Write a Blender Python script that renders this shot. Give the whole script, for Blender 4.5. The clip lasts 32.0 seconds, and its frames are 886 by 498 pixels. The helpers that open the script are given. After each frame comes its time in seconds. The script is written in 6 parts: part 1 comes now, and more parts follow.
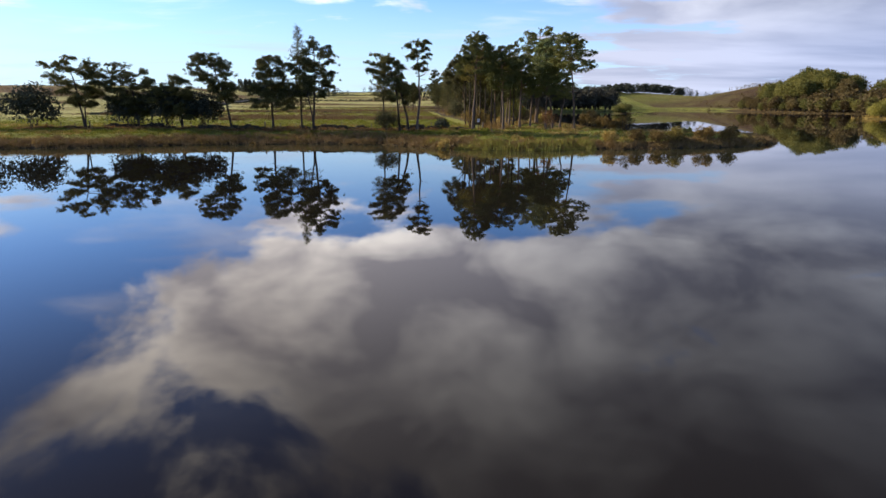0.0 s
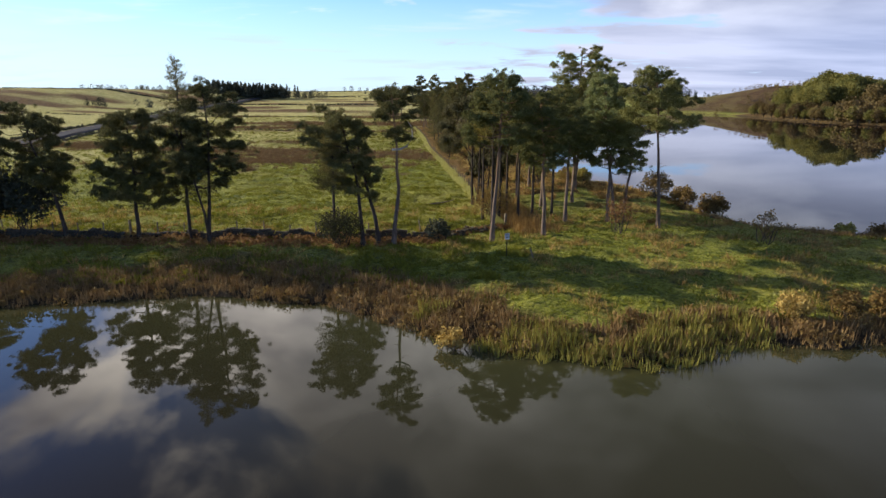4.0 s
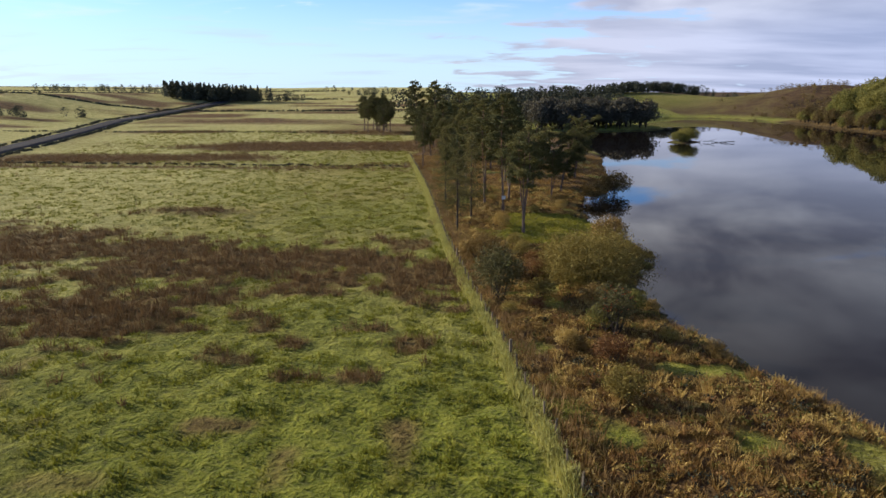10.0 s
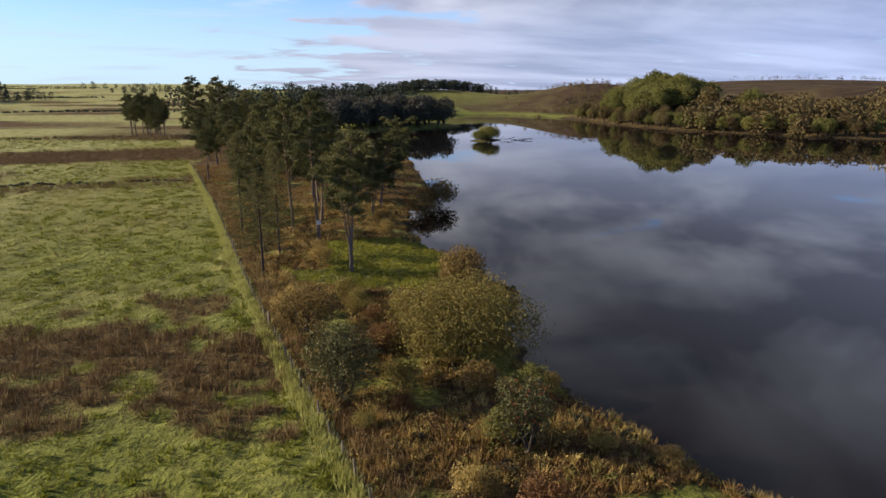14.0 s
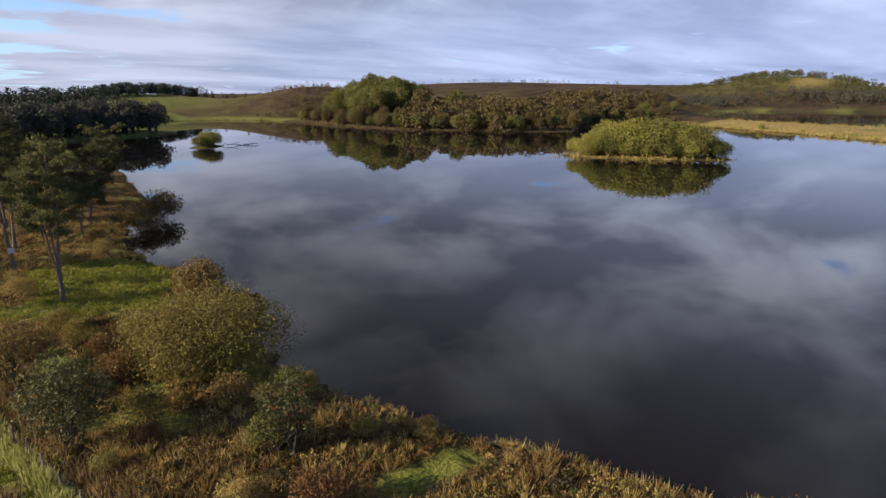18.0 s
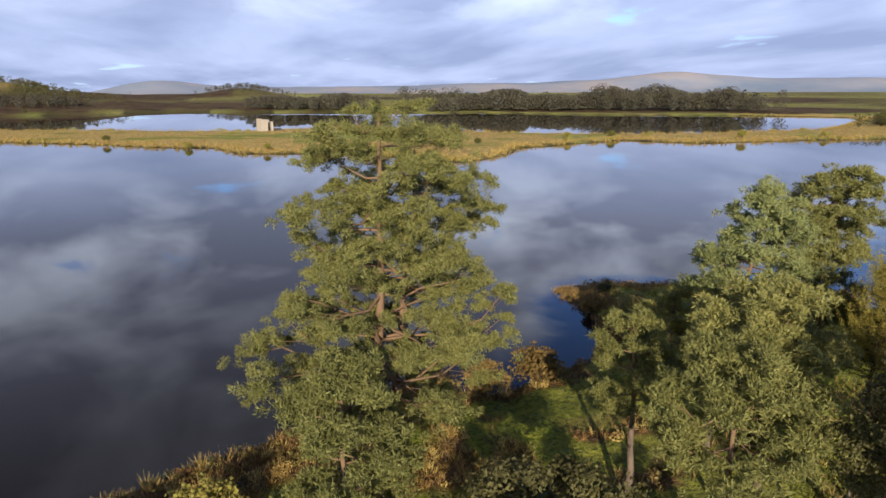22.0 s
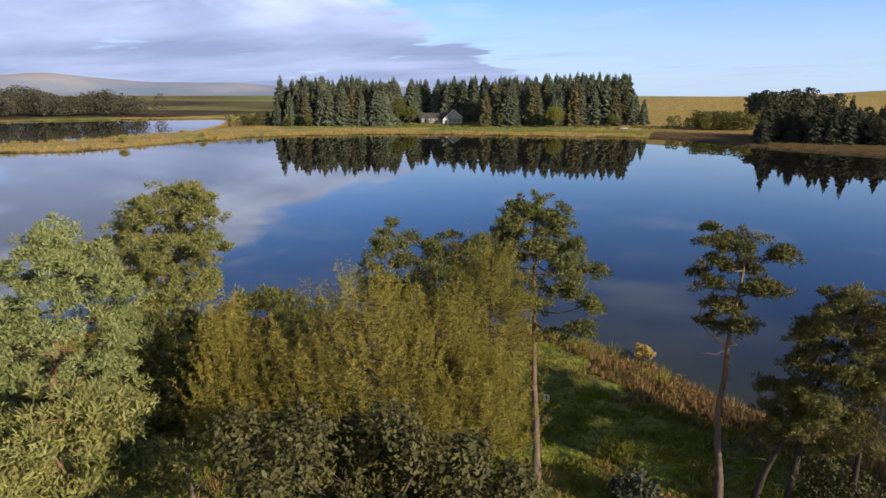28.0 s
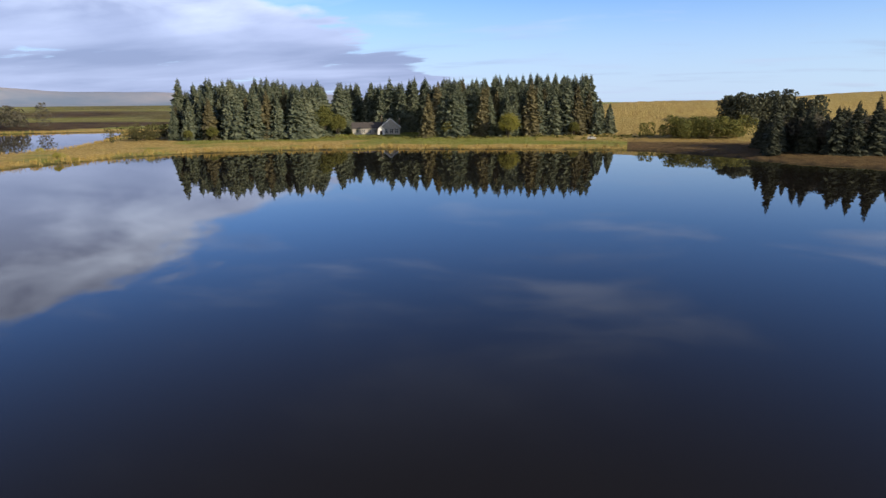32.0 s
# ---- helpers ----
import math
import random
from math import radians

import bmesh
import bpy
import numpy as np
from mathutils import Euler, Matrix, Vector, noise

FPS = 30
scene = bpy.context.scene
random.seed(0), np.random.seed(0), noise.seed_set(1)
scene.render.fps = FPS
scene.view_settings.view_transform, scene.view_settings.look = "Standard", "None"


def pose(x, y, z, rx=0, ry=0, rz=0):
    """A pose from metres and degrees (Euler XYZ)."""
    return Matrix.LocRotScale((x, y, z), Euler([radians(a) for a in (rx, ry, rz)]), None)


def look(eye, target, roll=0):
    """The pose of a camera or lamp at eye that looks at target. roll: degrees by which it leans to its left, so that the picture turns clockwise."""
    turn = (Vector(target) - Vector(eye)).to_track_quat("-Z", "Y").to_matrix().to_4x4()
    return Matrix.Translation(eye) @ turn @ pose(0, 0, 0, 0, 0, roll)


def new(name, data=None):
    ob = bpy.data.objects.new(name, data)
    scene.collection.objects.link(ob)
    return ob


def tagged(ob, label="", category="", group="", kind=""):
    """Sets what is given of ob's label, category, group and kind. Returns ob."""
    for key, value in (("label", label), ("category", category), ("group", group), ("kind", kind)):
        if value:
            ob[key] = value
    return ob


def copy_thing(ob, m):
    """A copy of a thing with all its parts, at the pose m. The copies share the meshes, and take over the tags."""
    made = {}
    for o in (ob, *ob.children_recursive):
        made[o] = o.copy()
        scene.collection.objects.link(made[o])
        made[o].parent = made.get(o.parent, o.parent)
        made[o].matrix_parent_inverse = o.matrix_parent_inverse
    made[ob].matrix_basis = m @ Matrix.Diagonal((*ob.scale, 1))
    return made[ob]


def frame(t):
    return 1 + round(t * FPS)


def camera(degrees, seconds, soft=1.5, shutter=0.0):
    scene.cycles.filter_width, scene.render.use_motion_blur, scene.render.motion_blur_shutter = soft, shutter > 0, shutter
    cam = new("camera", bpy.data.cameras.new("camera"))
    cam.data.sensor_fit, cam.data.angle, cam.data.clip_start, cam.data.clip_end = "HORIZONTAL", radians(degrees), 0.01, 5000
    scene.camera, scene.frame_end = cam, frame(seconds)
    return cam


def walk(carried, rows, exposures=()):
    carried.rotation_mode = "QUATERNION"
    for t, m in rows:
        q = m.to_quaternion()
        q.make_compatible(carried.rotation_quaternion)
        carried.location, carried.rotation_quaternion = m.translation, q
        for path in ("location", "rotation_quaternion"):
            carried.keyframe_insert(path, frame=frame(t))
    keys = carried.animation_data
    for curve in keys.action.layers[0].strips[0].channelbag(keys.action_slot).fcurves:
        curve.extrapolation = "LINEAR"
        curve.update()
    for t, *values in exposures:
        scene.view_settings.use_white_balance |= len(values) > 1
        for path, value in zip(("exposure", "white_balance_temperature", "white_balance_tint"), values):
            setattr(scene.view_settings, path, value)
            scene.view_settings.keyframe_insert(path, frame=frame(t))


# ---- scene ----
cam = camera(70.2, 32.0)
PATH = [
    (0, (5.550, 2.550, 5.800), (5.470, 4.497, 5.350), 0.1),
    (0.5, (5.030, 9.271, 6.434), (4.959, 11.218, 5.982), 0.1),
    (1, (4.553, 16.031, 7.310), (4.487, 17.978, 6.856), 0.1),
    (1.5, (4.313, 22.220, 8.170), (4.251, 24.165, 7.713), 0.1),
    (2, (3.973, 28.511, 9.482), (3.915, 30.457, 9.023), 0.1),
    (2.5, (3.716, 34.180, 10.627), (3.660, 36.125, 10.168), 0.1),
    (3, (3.446, 39.953, 12.05), (3.393, 41.897, 11.585), -0.0),
    (3.5, (2.943, 45.296, 13.293), (2.901, 47.24, 12.826), 0.0),
    (5.5, (1.406, 67.447, 18.239), (1.38, 69.387, 17.755), 0.3),
    (6, (1.079, 73.178, 19.178), (1.051, 75.118, 18.693), 0.3),
    (6.5, (0.671, 78.791, 20.124), (0.644, 80.73, 19.637), 0.2),
    (7, (0.117, 84.929, 21.399), (0.091, 86.869, 20.911), -0.0),
    (7.5, (-0.489, 90.781, 21.756), (-0.512, 92.72, 21.269), 0.0),
    (8, (-2.006, 99.409, 21.264), (-2.022, 101.349, 20.779), 0.0),
    (8.5, (-2.649, 106.979, 21.189), (-2.66, 108.919, 20.704), 0.0),
    (9, (-3.232, 114.122, 21.136), (-3.238, 116.062, 20.65), 0.0),
    (9.5, (-3.539, 120.848, 21.15), (-3.544, 122.788, 20.663), 0.0),
    (10, (-3.881, 128.148, 21.21), (-3.882, 130.087, 20.723), 0.0),
    (10.5, (-4.112, 134.875, 21.509), (-4.065, 136.813, 21.018), 0.1),
    (11, (-4.117, 141.726, 21.508), (-3.974, 143.661, 21.021), -0.1),
    (11.5, (-4.092, 145.903, 21.531), (-3.871, 147.83, 21.044), -0.2),
    (12, (-4.019, 147.98, 21.133), (-3.702, 149.893, 20.644), -0.1),
    (12.5, (-4.154, 148.403, 21.032), (-3.753, 150.3, 20.54), -0.0),
    (13, (-4.187, 148.7, 21.039), (-3.687, 150.573, 20.546), 0.1),
    (13.5, (-4.19, 148.986, 21.157), (-3.624, 150.84, 20.663), 0.1),
    (15.5, (-4.446, 149.088, 21.469), (-3.637, 150.849, 20.977), 0.1),
    (16, (-4.465, 149.111, 21.427), (-3.554, 150.822, 20.935), -0.1),
    (16.5, (-4.605, 149.165, 21.315), (-3.598, 150.823, 20.826), -0.0),
    (17, (-4.803, 148.962, 21.213), (-3.687, 150.548, 20.725), -0.1),
    (17.5, (-4.841, 148.785, 21.147), (-3.623, 150.294, 20.661), -0.2),
    (18, (-4.799, 148.582, 21.123), (-3.484, 150.008, 20.637), -0.3),
    (18.5, (-4.828, 148.28, 21.143), (-3.393, 149.586, 20.656), -0.3),
    (19, (-5.039, 148.099, 21.353), (-3.448, 149.206, 20.86), -0.0),
    (19.5, (-5.308, 147.997, 21.606), (-3.58, 148.875, 21.111), -0.0),
    (20, (-5.595, 148.065, 21.681), (-3.747, 148.65, 21.188), -0.0),
    (20.5, (-5.507, 148.062, 21.626), (-3.593, 148.374, 21.135), -0.0),
    (21, (-5.59, 147.947, 21.664), (-3.65, 147.97, 21.176), 0.0),
    (21.5, (-5.731, 147.857, 21.721), (-3.809, 147.598, 21.234), -0.1),
    (22, (-5.673, 147.786, 21.686), (-3.818, 147.218, 21.2), -0.2),
    (22.5, (-5.695, 147.822, 21.803), (-3.952, 146.973, 21.312), -0.2),
    (23, (-5.833, 147.981, 21.945), (-4.266, 146.84, 21.452), -0.1),
    (23.5, (-5.933, 148.057, 22.078), (-4.578, 146.669, 21.587), 0.0),
    (24, (-6.202, 148.274, 22.198), (-5.049, 146.714, 21.71), 0.1),
    (24.5, (-6.233, 148.294, 22.047), (-5.304, 146.59, 21.564), 0.1),
    (25, (-6.357, 148.433, 21.926), (-5.534, 146.674, 21.449), 0.3),
    (25.5, (-6.256, 148.457, 21.898), (-5.456, 146.688, 21.421), 0.1),
    (27.5, (-2.863, 141.707, 21.421), (-2.067, 139.934, 20.945), 0.2),
    (28, (-0.505, 137.373, 21.502), (0.222, 135.573, 21.025), 0.1),
    (28.5, (1.8, 131.4, 21.2), (2.538, 129.603, 20.723), 0.0),
    (29, (4.3, 125.0, 21.0), (4.947, 123.168, 20.526), -0.1),
    (29.5, (6.95, 118.8, 20.9), (7.579, 116.961, 20.427), -0.2),
    (30, (9.9, 112.0, 20.6), (10.535, 110.163, 20.129), -0.3),
    (30.5, (12.9, 104.2, 20.35), (13.511, 102.354, 19.881), -0.3),
    (31, (16.436, 95.491, 20.218), (17.04, 93.642, 19.753), -0.3),
    (31.5, (19.581, 87.045, 20.449), (20.164, 85.188, 19.988), -0.4),
    (32, (23.059, 77.394, 20.346), (23.608, 75.526, 19.891), -0.4),
]
walk(cam, [(t, look(eye, target, roll)) for t, eye, target, roll in PATH], [(0, 0.45), (3, 0.5), (6, 0.58), (8, 0.48), (10.5, 0.36), (18, 0.3), (23, 0.33), (25, 0.28), (32, 0.22)])

# ---- world, sun ----
SUN_AZ, SUN_EL = radians(-70.5), radians(20)      # from +y, clockwise seen from above
CLOUD_GAIN, VEIL, SKY_TINT = 7.0, (4.6, 6.0, 7.4, 1), (0.59, 0.88, 1.48, 1)
world = bpy.data.worlds.new("sky")
scene.world = world
world.use_nodes = True
wn, wl = world.node_tree.nodes, world.node_tree.links
wn.clear()


def wnode(kind, **kw):
    n = wn.new(kind)
    for k, v in kw.items():
        if k == "op":
            n.operation = v
        else:
            n.inputs[int(k[1:])].default_value = v
    return n


def wmath(op, a, b=None, c=None, clamp=False):
    n = wn.new("ShaderNodeMath")
    n.operation, n.use_clamp = op, clamp
    for i, v in enumerate((a, b, c)):
        if v is None:
            continue
        if isinstance(v, (int, float)):
            n.inputs[i].default_value = v
        else:
            wl.new(v, n.inputs[i])
    return n.outputs[0]


sky = wn.new("ShaderNodeTexSky")
sky.sky_type, sky.sun_disc = "NISHITA", False
sky.sun_elevation, sky.sun_rotation = SUN_EL, SUN_AZ
sky.altitude, sky.air_density, sky.dust_density, sky.ozone_density = 0, 1.0, 0.35, 1.8
tc = wn.new("ShaderNodeTexCoord")
sep = wn.new("ShaderNodeSeparateXYZ")
wl.new(tc.outputs["Generated"], sep.inputs[0])
dx, dy, dz = sep.outputs
# the cloud deck is a flat layer, met where the view ray reaches it
zz = wmath("MAXIMUM", wmath("ADD", dz, 0.1), 0.04)
px, py = wmath("DIVIDE", dx, zz), wmath("DIVIDE", dy, zz)
comb = wn.new("ShaderNodeCombineXYZ")
wl.new(px, comb.inputs[0]), wl.new(py, comb.inputs[1])


# heaped clouds stand up from the deck, so their pattern is less foreshortened
zh = wmath("MAXIMUM", wmath("ADD", dz, 0.3), 0.1)
heap = wn.new("ShaderNodeCombineXYZ")
wl.new(wmath("DIVIDE", dx, zh), heap.inputs[0]), wl.new(wmath("DIVIDE", dy, zh), heap.inputs[1])


def cloud_noise(scale, detail, rough, distortion=0.0, stretch=(1, 1, 1), turn=0.0, shift=(0, 0, 0), src=comb):
    mp = wn.new("ShaderNodeMapping")
    mp.inputs["Scale"].default_value, mp.inputs["Rotation"].default_value = stretch, (0, 0, turn)
    mp.inputs["Location"].default_value = shift
    wl.new(src.outputs[0], mp.inputs[0])
    t = wn.new("ShaderNodeTexNoise")
    for key, v in (("Scale", scale), ("Detail", detail), ("Roughness", rough), ("Distortion", distortion)):
        t.inputs[key].default_value = v
    wl.new(mp.outputs[0], t.inputs["Vector"])
    return t.outputs["Fac"]


n_big = cloud_noise(0.65, 2, 0.5, 0.2, shift=(3.1, 1.7, 0))
n_mid = cloud_noise(1.5, 7, 0.52, 0.3, stretch=(0.85, 1.2, 1), turn=0.4, shift=(0.4, 7.3, 0))
n_heap = cloud_noise(2.3, 8, 0.55, 0.35, stretch=(0.9, 0.8, 1), shift=(2.4, 5.1, 0), src=heap)
n_tex = cloud_noise(2.9, 6, 0.52, 0.3, stretch=(0.9, 0.85, 1), turn=0.4, shift=(9.4, 3.3, 0), src=heap)
n_streak = cloud_noise(0.75, 5, 0.5, 0.2, stretch=(0.6, 1.3, 1), turn=0.9, shift=(5.0, 2.0, 0))
# the deck lies to the east; its edge runs north to south and bends west over the head of the lake
bend = wn.new("ShaderNodeMapRange")
bend.interpolation_type = "SMOOTHSTEP"
bend.inputs[1].default_value, bend.inputs[2].default_value = -1.5, 2.5
bend.inputs[3].default_value, bend.inputs[4].default_value = 2.05, -1.5
wl.new(py, bend.inputs[0])
back = wn.new("ShaderNodeMapRange")
back.interpolation_type = "SMOOTHSTEP"
back.inputs[1].default_value, back.inputs[2].default_value = 2.0, 4.6
back.inputs[3].default_value, back.inputs[4].default_value = 0.0, 2.4
wl.new(py, back.inputs[0])
edge = wmath("ADD", bend.outputs[0], back.outputs[0])
sharp = wn.new("ShaderNodeMapRange")
sharp.inputs[1].default_value, sharp.inputs[2].default_value = -2.0, 2.0
sharp.inputs[3].default_value, sharp.inputs[4].default_value = 0.42, 0.12
wl.new(py, sharp.inputs[0])
front = wmath("MULTIPLY", wmath("SUBTRACT", px, edge), sharp.outputs[0])
# loose puffs go on to the west beyond its edge
near, beyond = wn.new("ShaderNodeMapRange"), wn.new("ShaderNodeMapRange")
for node, lo, hi in ((near, 0.3, 1.3), (beyond, 5.6, 3.6)):
    node.interpolation_type = "SMOOTHSTEP"
    node.inputs[1].default_value, node.inputs[2].default_value = lo, hi
    wl.new(py, node.inputs[0])
least = wmath("ADD", wmath("MULTIPLY", wmath("MULTIPLY", near.outputs[0], beyond.outputs[0]), 0.165), -0.2)
low = wn.new("ShaderNodeMapRange")
low.inputs[1].default_value, low.inputs[2].default_value = 0.07, 0.2
wl.new(dz, low.inputs[0])
# the deck is closed near the horizon and breaks up overhead
front = wmath("MAXIMUM", wmath("MINIMUM", front, wmath("MULTIPLY_ADD", low.outputs[0], -0.02, 0.16)), least)
body = wn.new("ShaderNodeMix")
wl.new(low.outputs[0], body.inputs[0]), wl.new(n_mid, body.inputs[2]), wl.new(n_heap, body.inputs[3])
cover = wmath("ADD", wmath("ADD", wmath("MULTIPLY", body.outputs[0], 0.75), wmath("MULTIPLY", n_big, 0.25)), front)
mask = wn.new("ShaderNodeMapRange")
mask.interpolation_type = "SMOOTHSTEP"
mask.inputs[1].default_value, mask.inputs[2].default_value = 0.47, 0.56
wl.new(cover, mask.inputs[0])
tone = wmath("ADD", wmath("MULTIPLY", n_tex, 0.7), wmath("MULTIPLY", cover, 0.3))
cloud = wn.new("ShaderNodeValToRGB")
cr = cloud.color_ramp
cr.elements[0].position, cr.elements[0].color = 0.42, (1.0, 0.98, 0.95, 1)
cr.elements[1].position, cr.elements[1].color = 0.59, (0.34, 0.335, 0.37, 1)
wl.new(tone, cloud.inputs[0])
flat = wn.new("ShaderNodeValToRGB")
cr = flat.color_ramp
cr.elements[0].position, cr.elements[0].color = 0.36, (0.72, 0.75, 0.9, 1)
cr.elements[1].position, cr.elements[1].color = 0.64, (0.43, 0.47, 0.62, 1)
wl.new(n_streak, flat.inputs[0])
cmix = wn.new("ShaderNodeMix")
cmix.data_type = "RGBA"
wl.new(low.outputs[0], cmix.inputs[0]), wl.new(flat.outputs[0], cmix.inputs[6]), wl.new(cloud.outputs[0], cmix.inputs[7])
cgain = wn.new("ShaderNodeVectorMath")
cgain.operation = "SCALE"
# clouds towards the sun are lit through
toward = wmath("ADD", wmath("MULTIPLY", dx, math.sin(SUN_AZ)), wmath("MULTIPLY", dy, math.cos(SUN_AZ)))
lit = wn.new("ShaderNodeMapRange")
lit.interpolation_type = "SMOOTHSTEP"
lit.inputs[1].default_value, lit.inputs[2].default_value = -0.15, 0.65
lit.inputs[3].default_value, lit.inputs[4].default_value = 0.7, 2.9
wl.new(toward, lit.inputs[0])
facing = wn.new("ShaderNodeMapRange")
facing.interpolation_type = "SMOOTHSTEP"
facing.inputs[1].default_value, facing.inputs[2].default_value = -0.25, -0.85
facing.inputs[3].default_value, facing.inputs[4].default_value = 0.0, 0.55
wl.new(toward, facing.inputs[0])
south = wn.new("ShaderNodeMapRange")
south.interpolation_type = "SMOOTHSTEP"
south.inputs[1].default_value, south.inputs[2].default_value = 0.1, -0.6
south.inputs[3].default_value, south.inputs[4].default_value = 0.0, 0.5
wl.new(dy, south.inputs[0])
light = wmath("ADD", wmath("ADD", lit.outputs[0], facing.outputs[0]), south.outputs[0])
high = wn.new("ShaderNodeMapRange")
high.interpolation_type = "SMOOTHSTEP"
high.inputs[1].default_value, high.inputs[2].default_value = 0.25, 0.6
high.inputs[3].default_value, high.inputs[4].default_value = 1.0, 0.5
wl.new(dz, high.inputs[0])
light = wmath("MULTIPLY", light, high.outputs[0])
gain = wmath("MULTIPLY", wmath("ADD", wmath("MULTIPLY", wmath("SUBTRACT", light, 0.9), low.outputs[0]), 0.9), CLOUD_GAIN)
wl.new(gain, cgain.inputs[3])
# warm towards the sun, cool lavender away from it
warm = wn.new("ShaderNodeMix")
warm.data_type = "RGBA"
warm.inputs[6].default_value, warm.inputs[7].default_value = (0.84, 0.94, 1.17, 1), (1.06, 0.98, 0.9, 1)
wl.new(wmath("MULTIPLY_ADD", toward, 0.9, 0.45, True), warm.inputs[0])
cool = wn.new("ShaderNodeMix")
cool.data_type, cool.blend_type = "RGBA", "MULTIPLY"
cool.inputs[0].default_value = 1.0
wl.new(cmix.outputs[2], cool.inputs[6]), wl.new(warm.outputs[2], cool.inputs[7])
wl.new(cool.outputs[2], cgain.inputs[0])
# thin bright veil near the horizon
veil = wn.new("ShaderNodeMapRange")
veil.interpolation_type = "SMOOTHSTEP"
veil.inputs[1].default_value, veil.inputs[2].default_value = 0.0, 0.2
veil.inputs[3].default_value, veil.inputs[4].default_value = 0.8, 0.0
wl.new(dz, veil.inputs[0])
mixv = wn.new("ShaderNodeMix")
mixv.data_type = "RGBA"
# pale towards the sun, lavender away from it
side = wn.new("ShaderNodeMapRange")
side.interpolation_type = "SMOOTHSTEP"
side.inputs[1].default_value, side.inputs[2].default_value = -0.35, 0.45
wl.new(toward, side.inputs[0])
vcol = wn.new("ShaderNodeMix")
vcol.data_type = "RGBA"
vcol.inputs[6].default_value, vcol.inputs[7].default_value = (4.4, 5.45, 7.3, 1), VEIL
wl.new(side.outputs[0], vcol.inputs[0]), wl.new(vcol.outputs[2], mixv.inputs[7])
tint = wn.new("ShaderNodeMix")
tint.data_type, tint.blend_type = "RGBA", "MULTIPLY"
tint.inputs[0].default_value, tint.inputs[7].default_value = 1.0, SKY_TINT
# the clear sky deepens towards the zenith
deep = wn.new("ShaderNodeMapRange")
deep.interpolation_type = "SMOOTHSTEP"
deep.inputs[1].default_value, deep.inputs[2].default_value = 0.2, 0.6
wl.new(dz, deep.inputs[0])
zen = wn.new("ShaderNodeMix")
zen.data_type = "RGBA"
zen.inputs[6].default_value, zen.inputs[7].default_value = SKY_TINT, (0.5, 0.44, 0.55, 1)
wl.new(deep.outputs[0], zen.inputs[0]), wl.new(zen.outputs[2], tint.inputs[7])
wl.new(sky.outputs[0], tint.inputs[6])
wl.new(veil.outputs[0], mixv.inputs[0]), wl.new(tint.outputs[2], mixv.inputs[6])
mixc = wn.new("ShaderNodeMix")
mixc.data_type = "RGBA"
# faint wisps in the clear part
wisp = wn.new("ShaderNodeMapRange")
wisp.interpolation_type = "SMOOTHSTEP"
wisp.inputs[1].default_value, wisp.inputs[2].default_value = 0.5, 0.7
wisp.inputs[3].default_value, wisp.inputs[4].default_value = 0.0, 0.3
wl.new(cloud_noise(1.1, 6, 0.55, 0.3, stretch=(0.7, 1.3, 1), turn=-0.5, shift=(1.0, 9.0, 0)), wisp.inputs[0])
wl.new(wmath("MAXIMUM", wmath("MULTIPLY", mask.outputs[0], 0.92), wmath("MULTIPLY", wisp.outputs[0], wmath("SUBTRACT", 1.0, deep.outputs[0]))), mixc.inputs[0])
wl.new(mixv.outputs[2], mixc.inputs[6]), wl.new(cgain.outputs[0], mixc.inputs[7])
bg = wn.new("ShaderNodeBackground")
bg.inputs[1].default_value = 0.12
wl.new(mixc.outputs[2], bg.inputs[0])
wo = wn.new("ShaderNodeOutputWorld")
wl.new(bg.outputs[0], wo.inputs[0])

sun = new("sun", bpy.data.lights.new("sun", "SUN"))
sun.data.energy, sun.data.angle, sun.data.color = 5.0, radians(0.6), (1.0, 0.86, 0.64)
sd = Vector((math.sin(SUN_AZ) * math.cos(SUN_EL), math.cos(SUN_AZ) * math.cos(SUN_EL), math.sin(SUN_EL)))
sun.matrix_world = look(sd * 300, (0, 0, 0))

# ---- materials ----


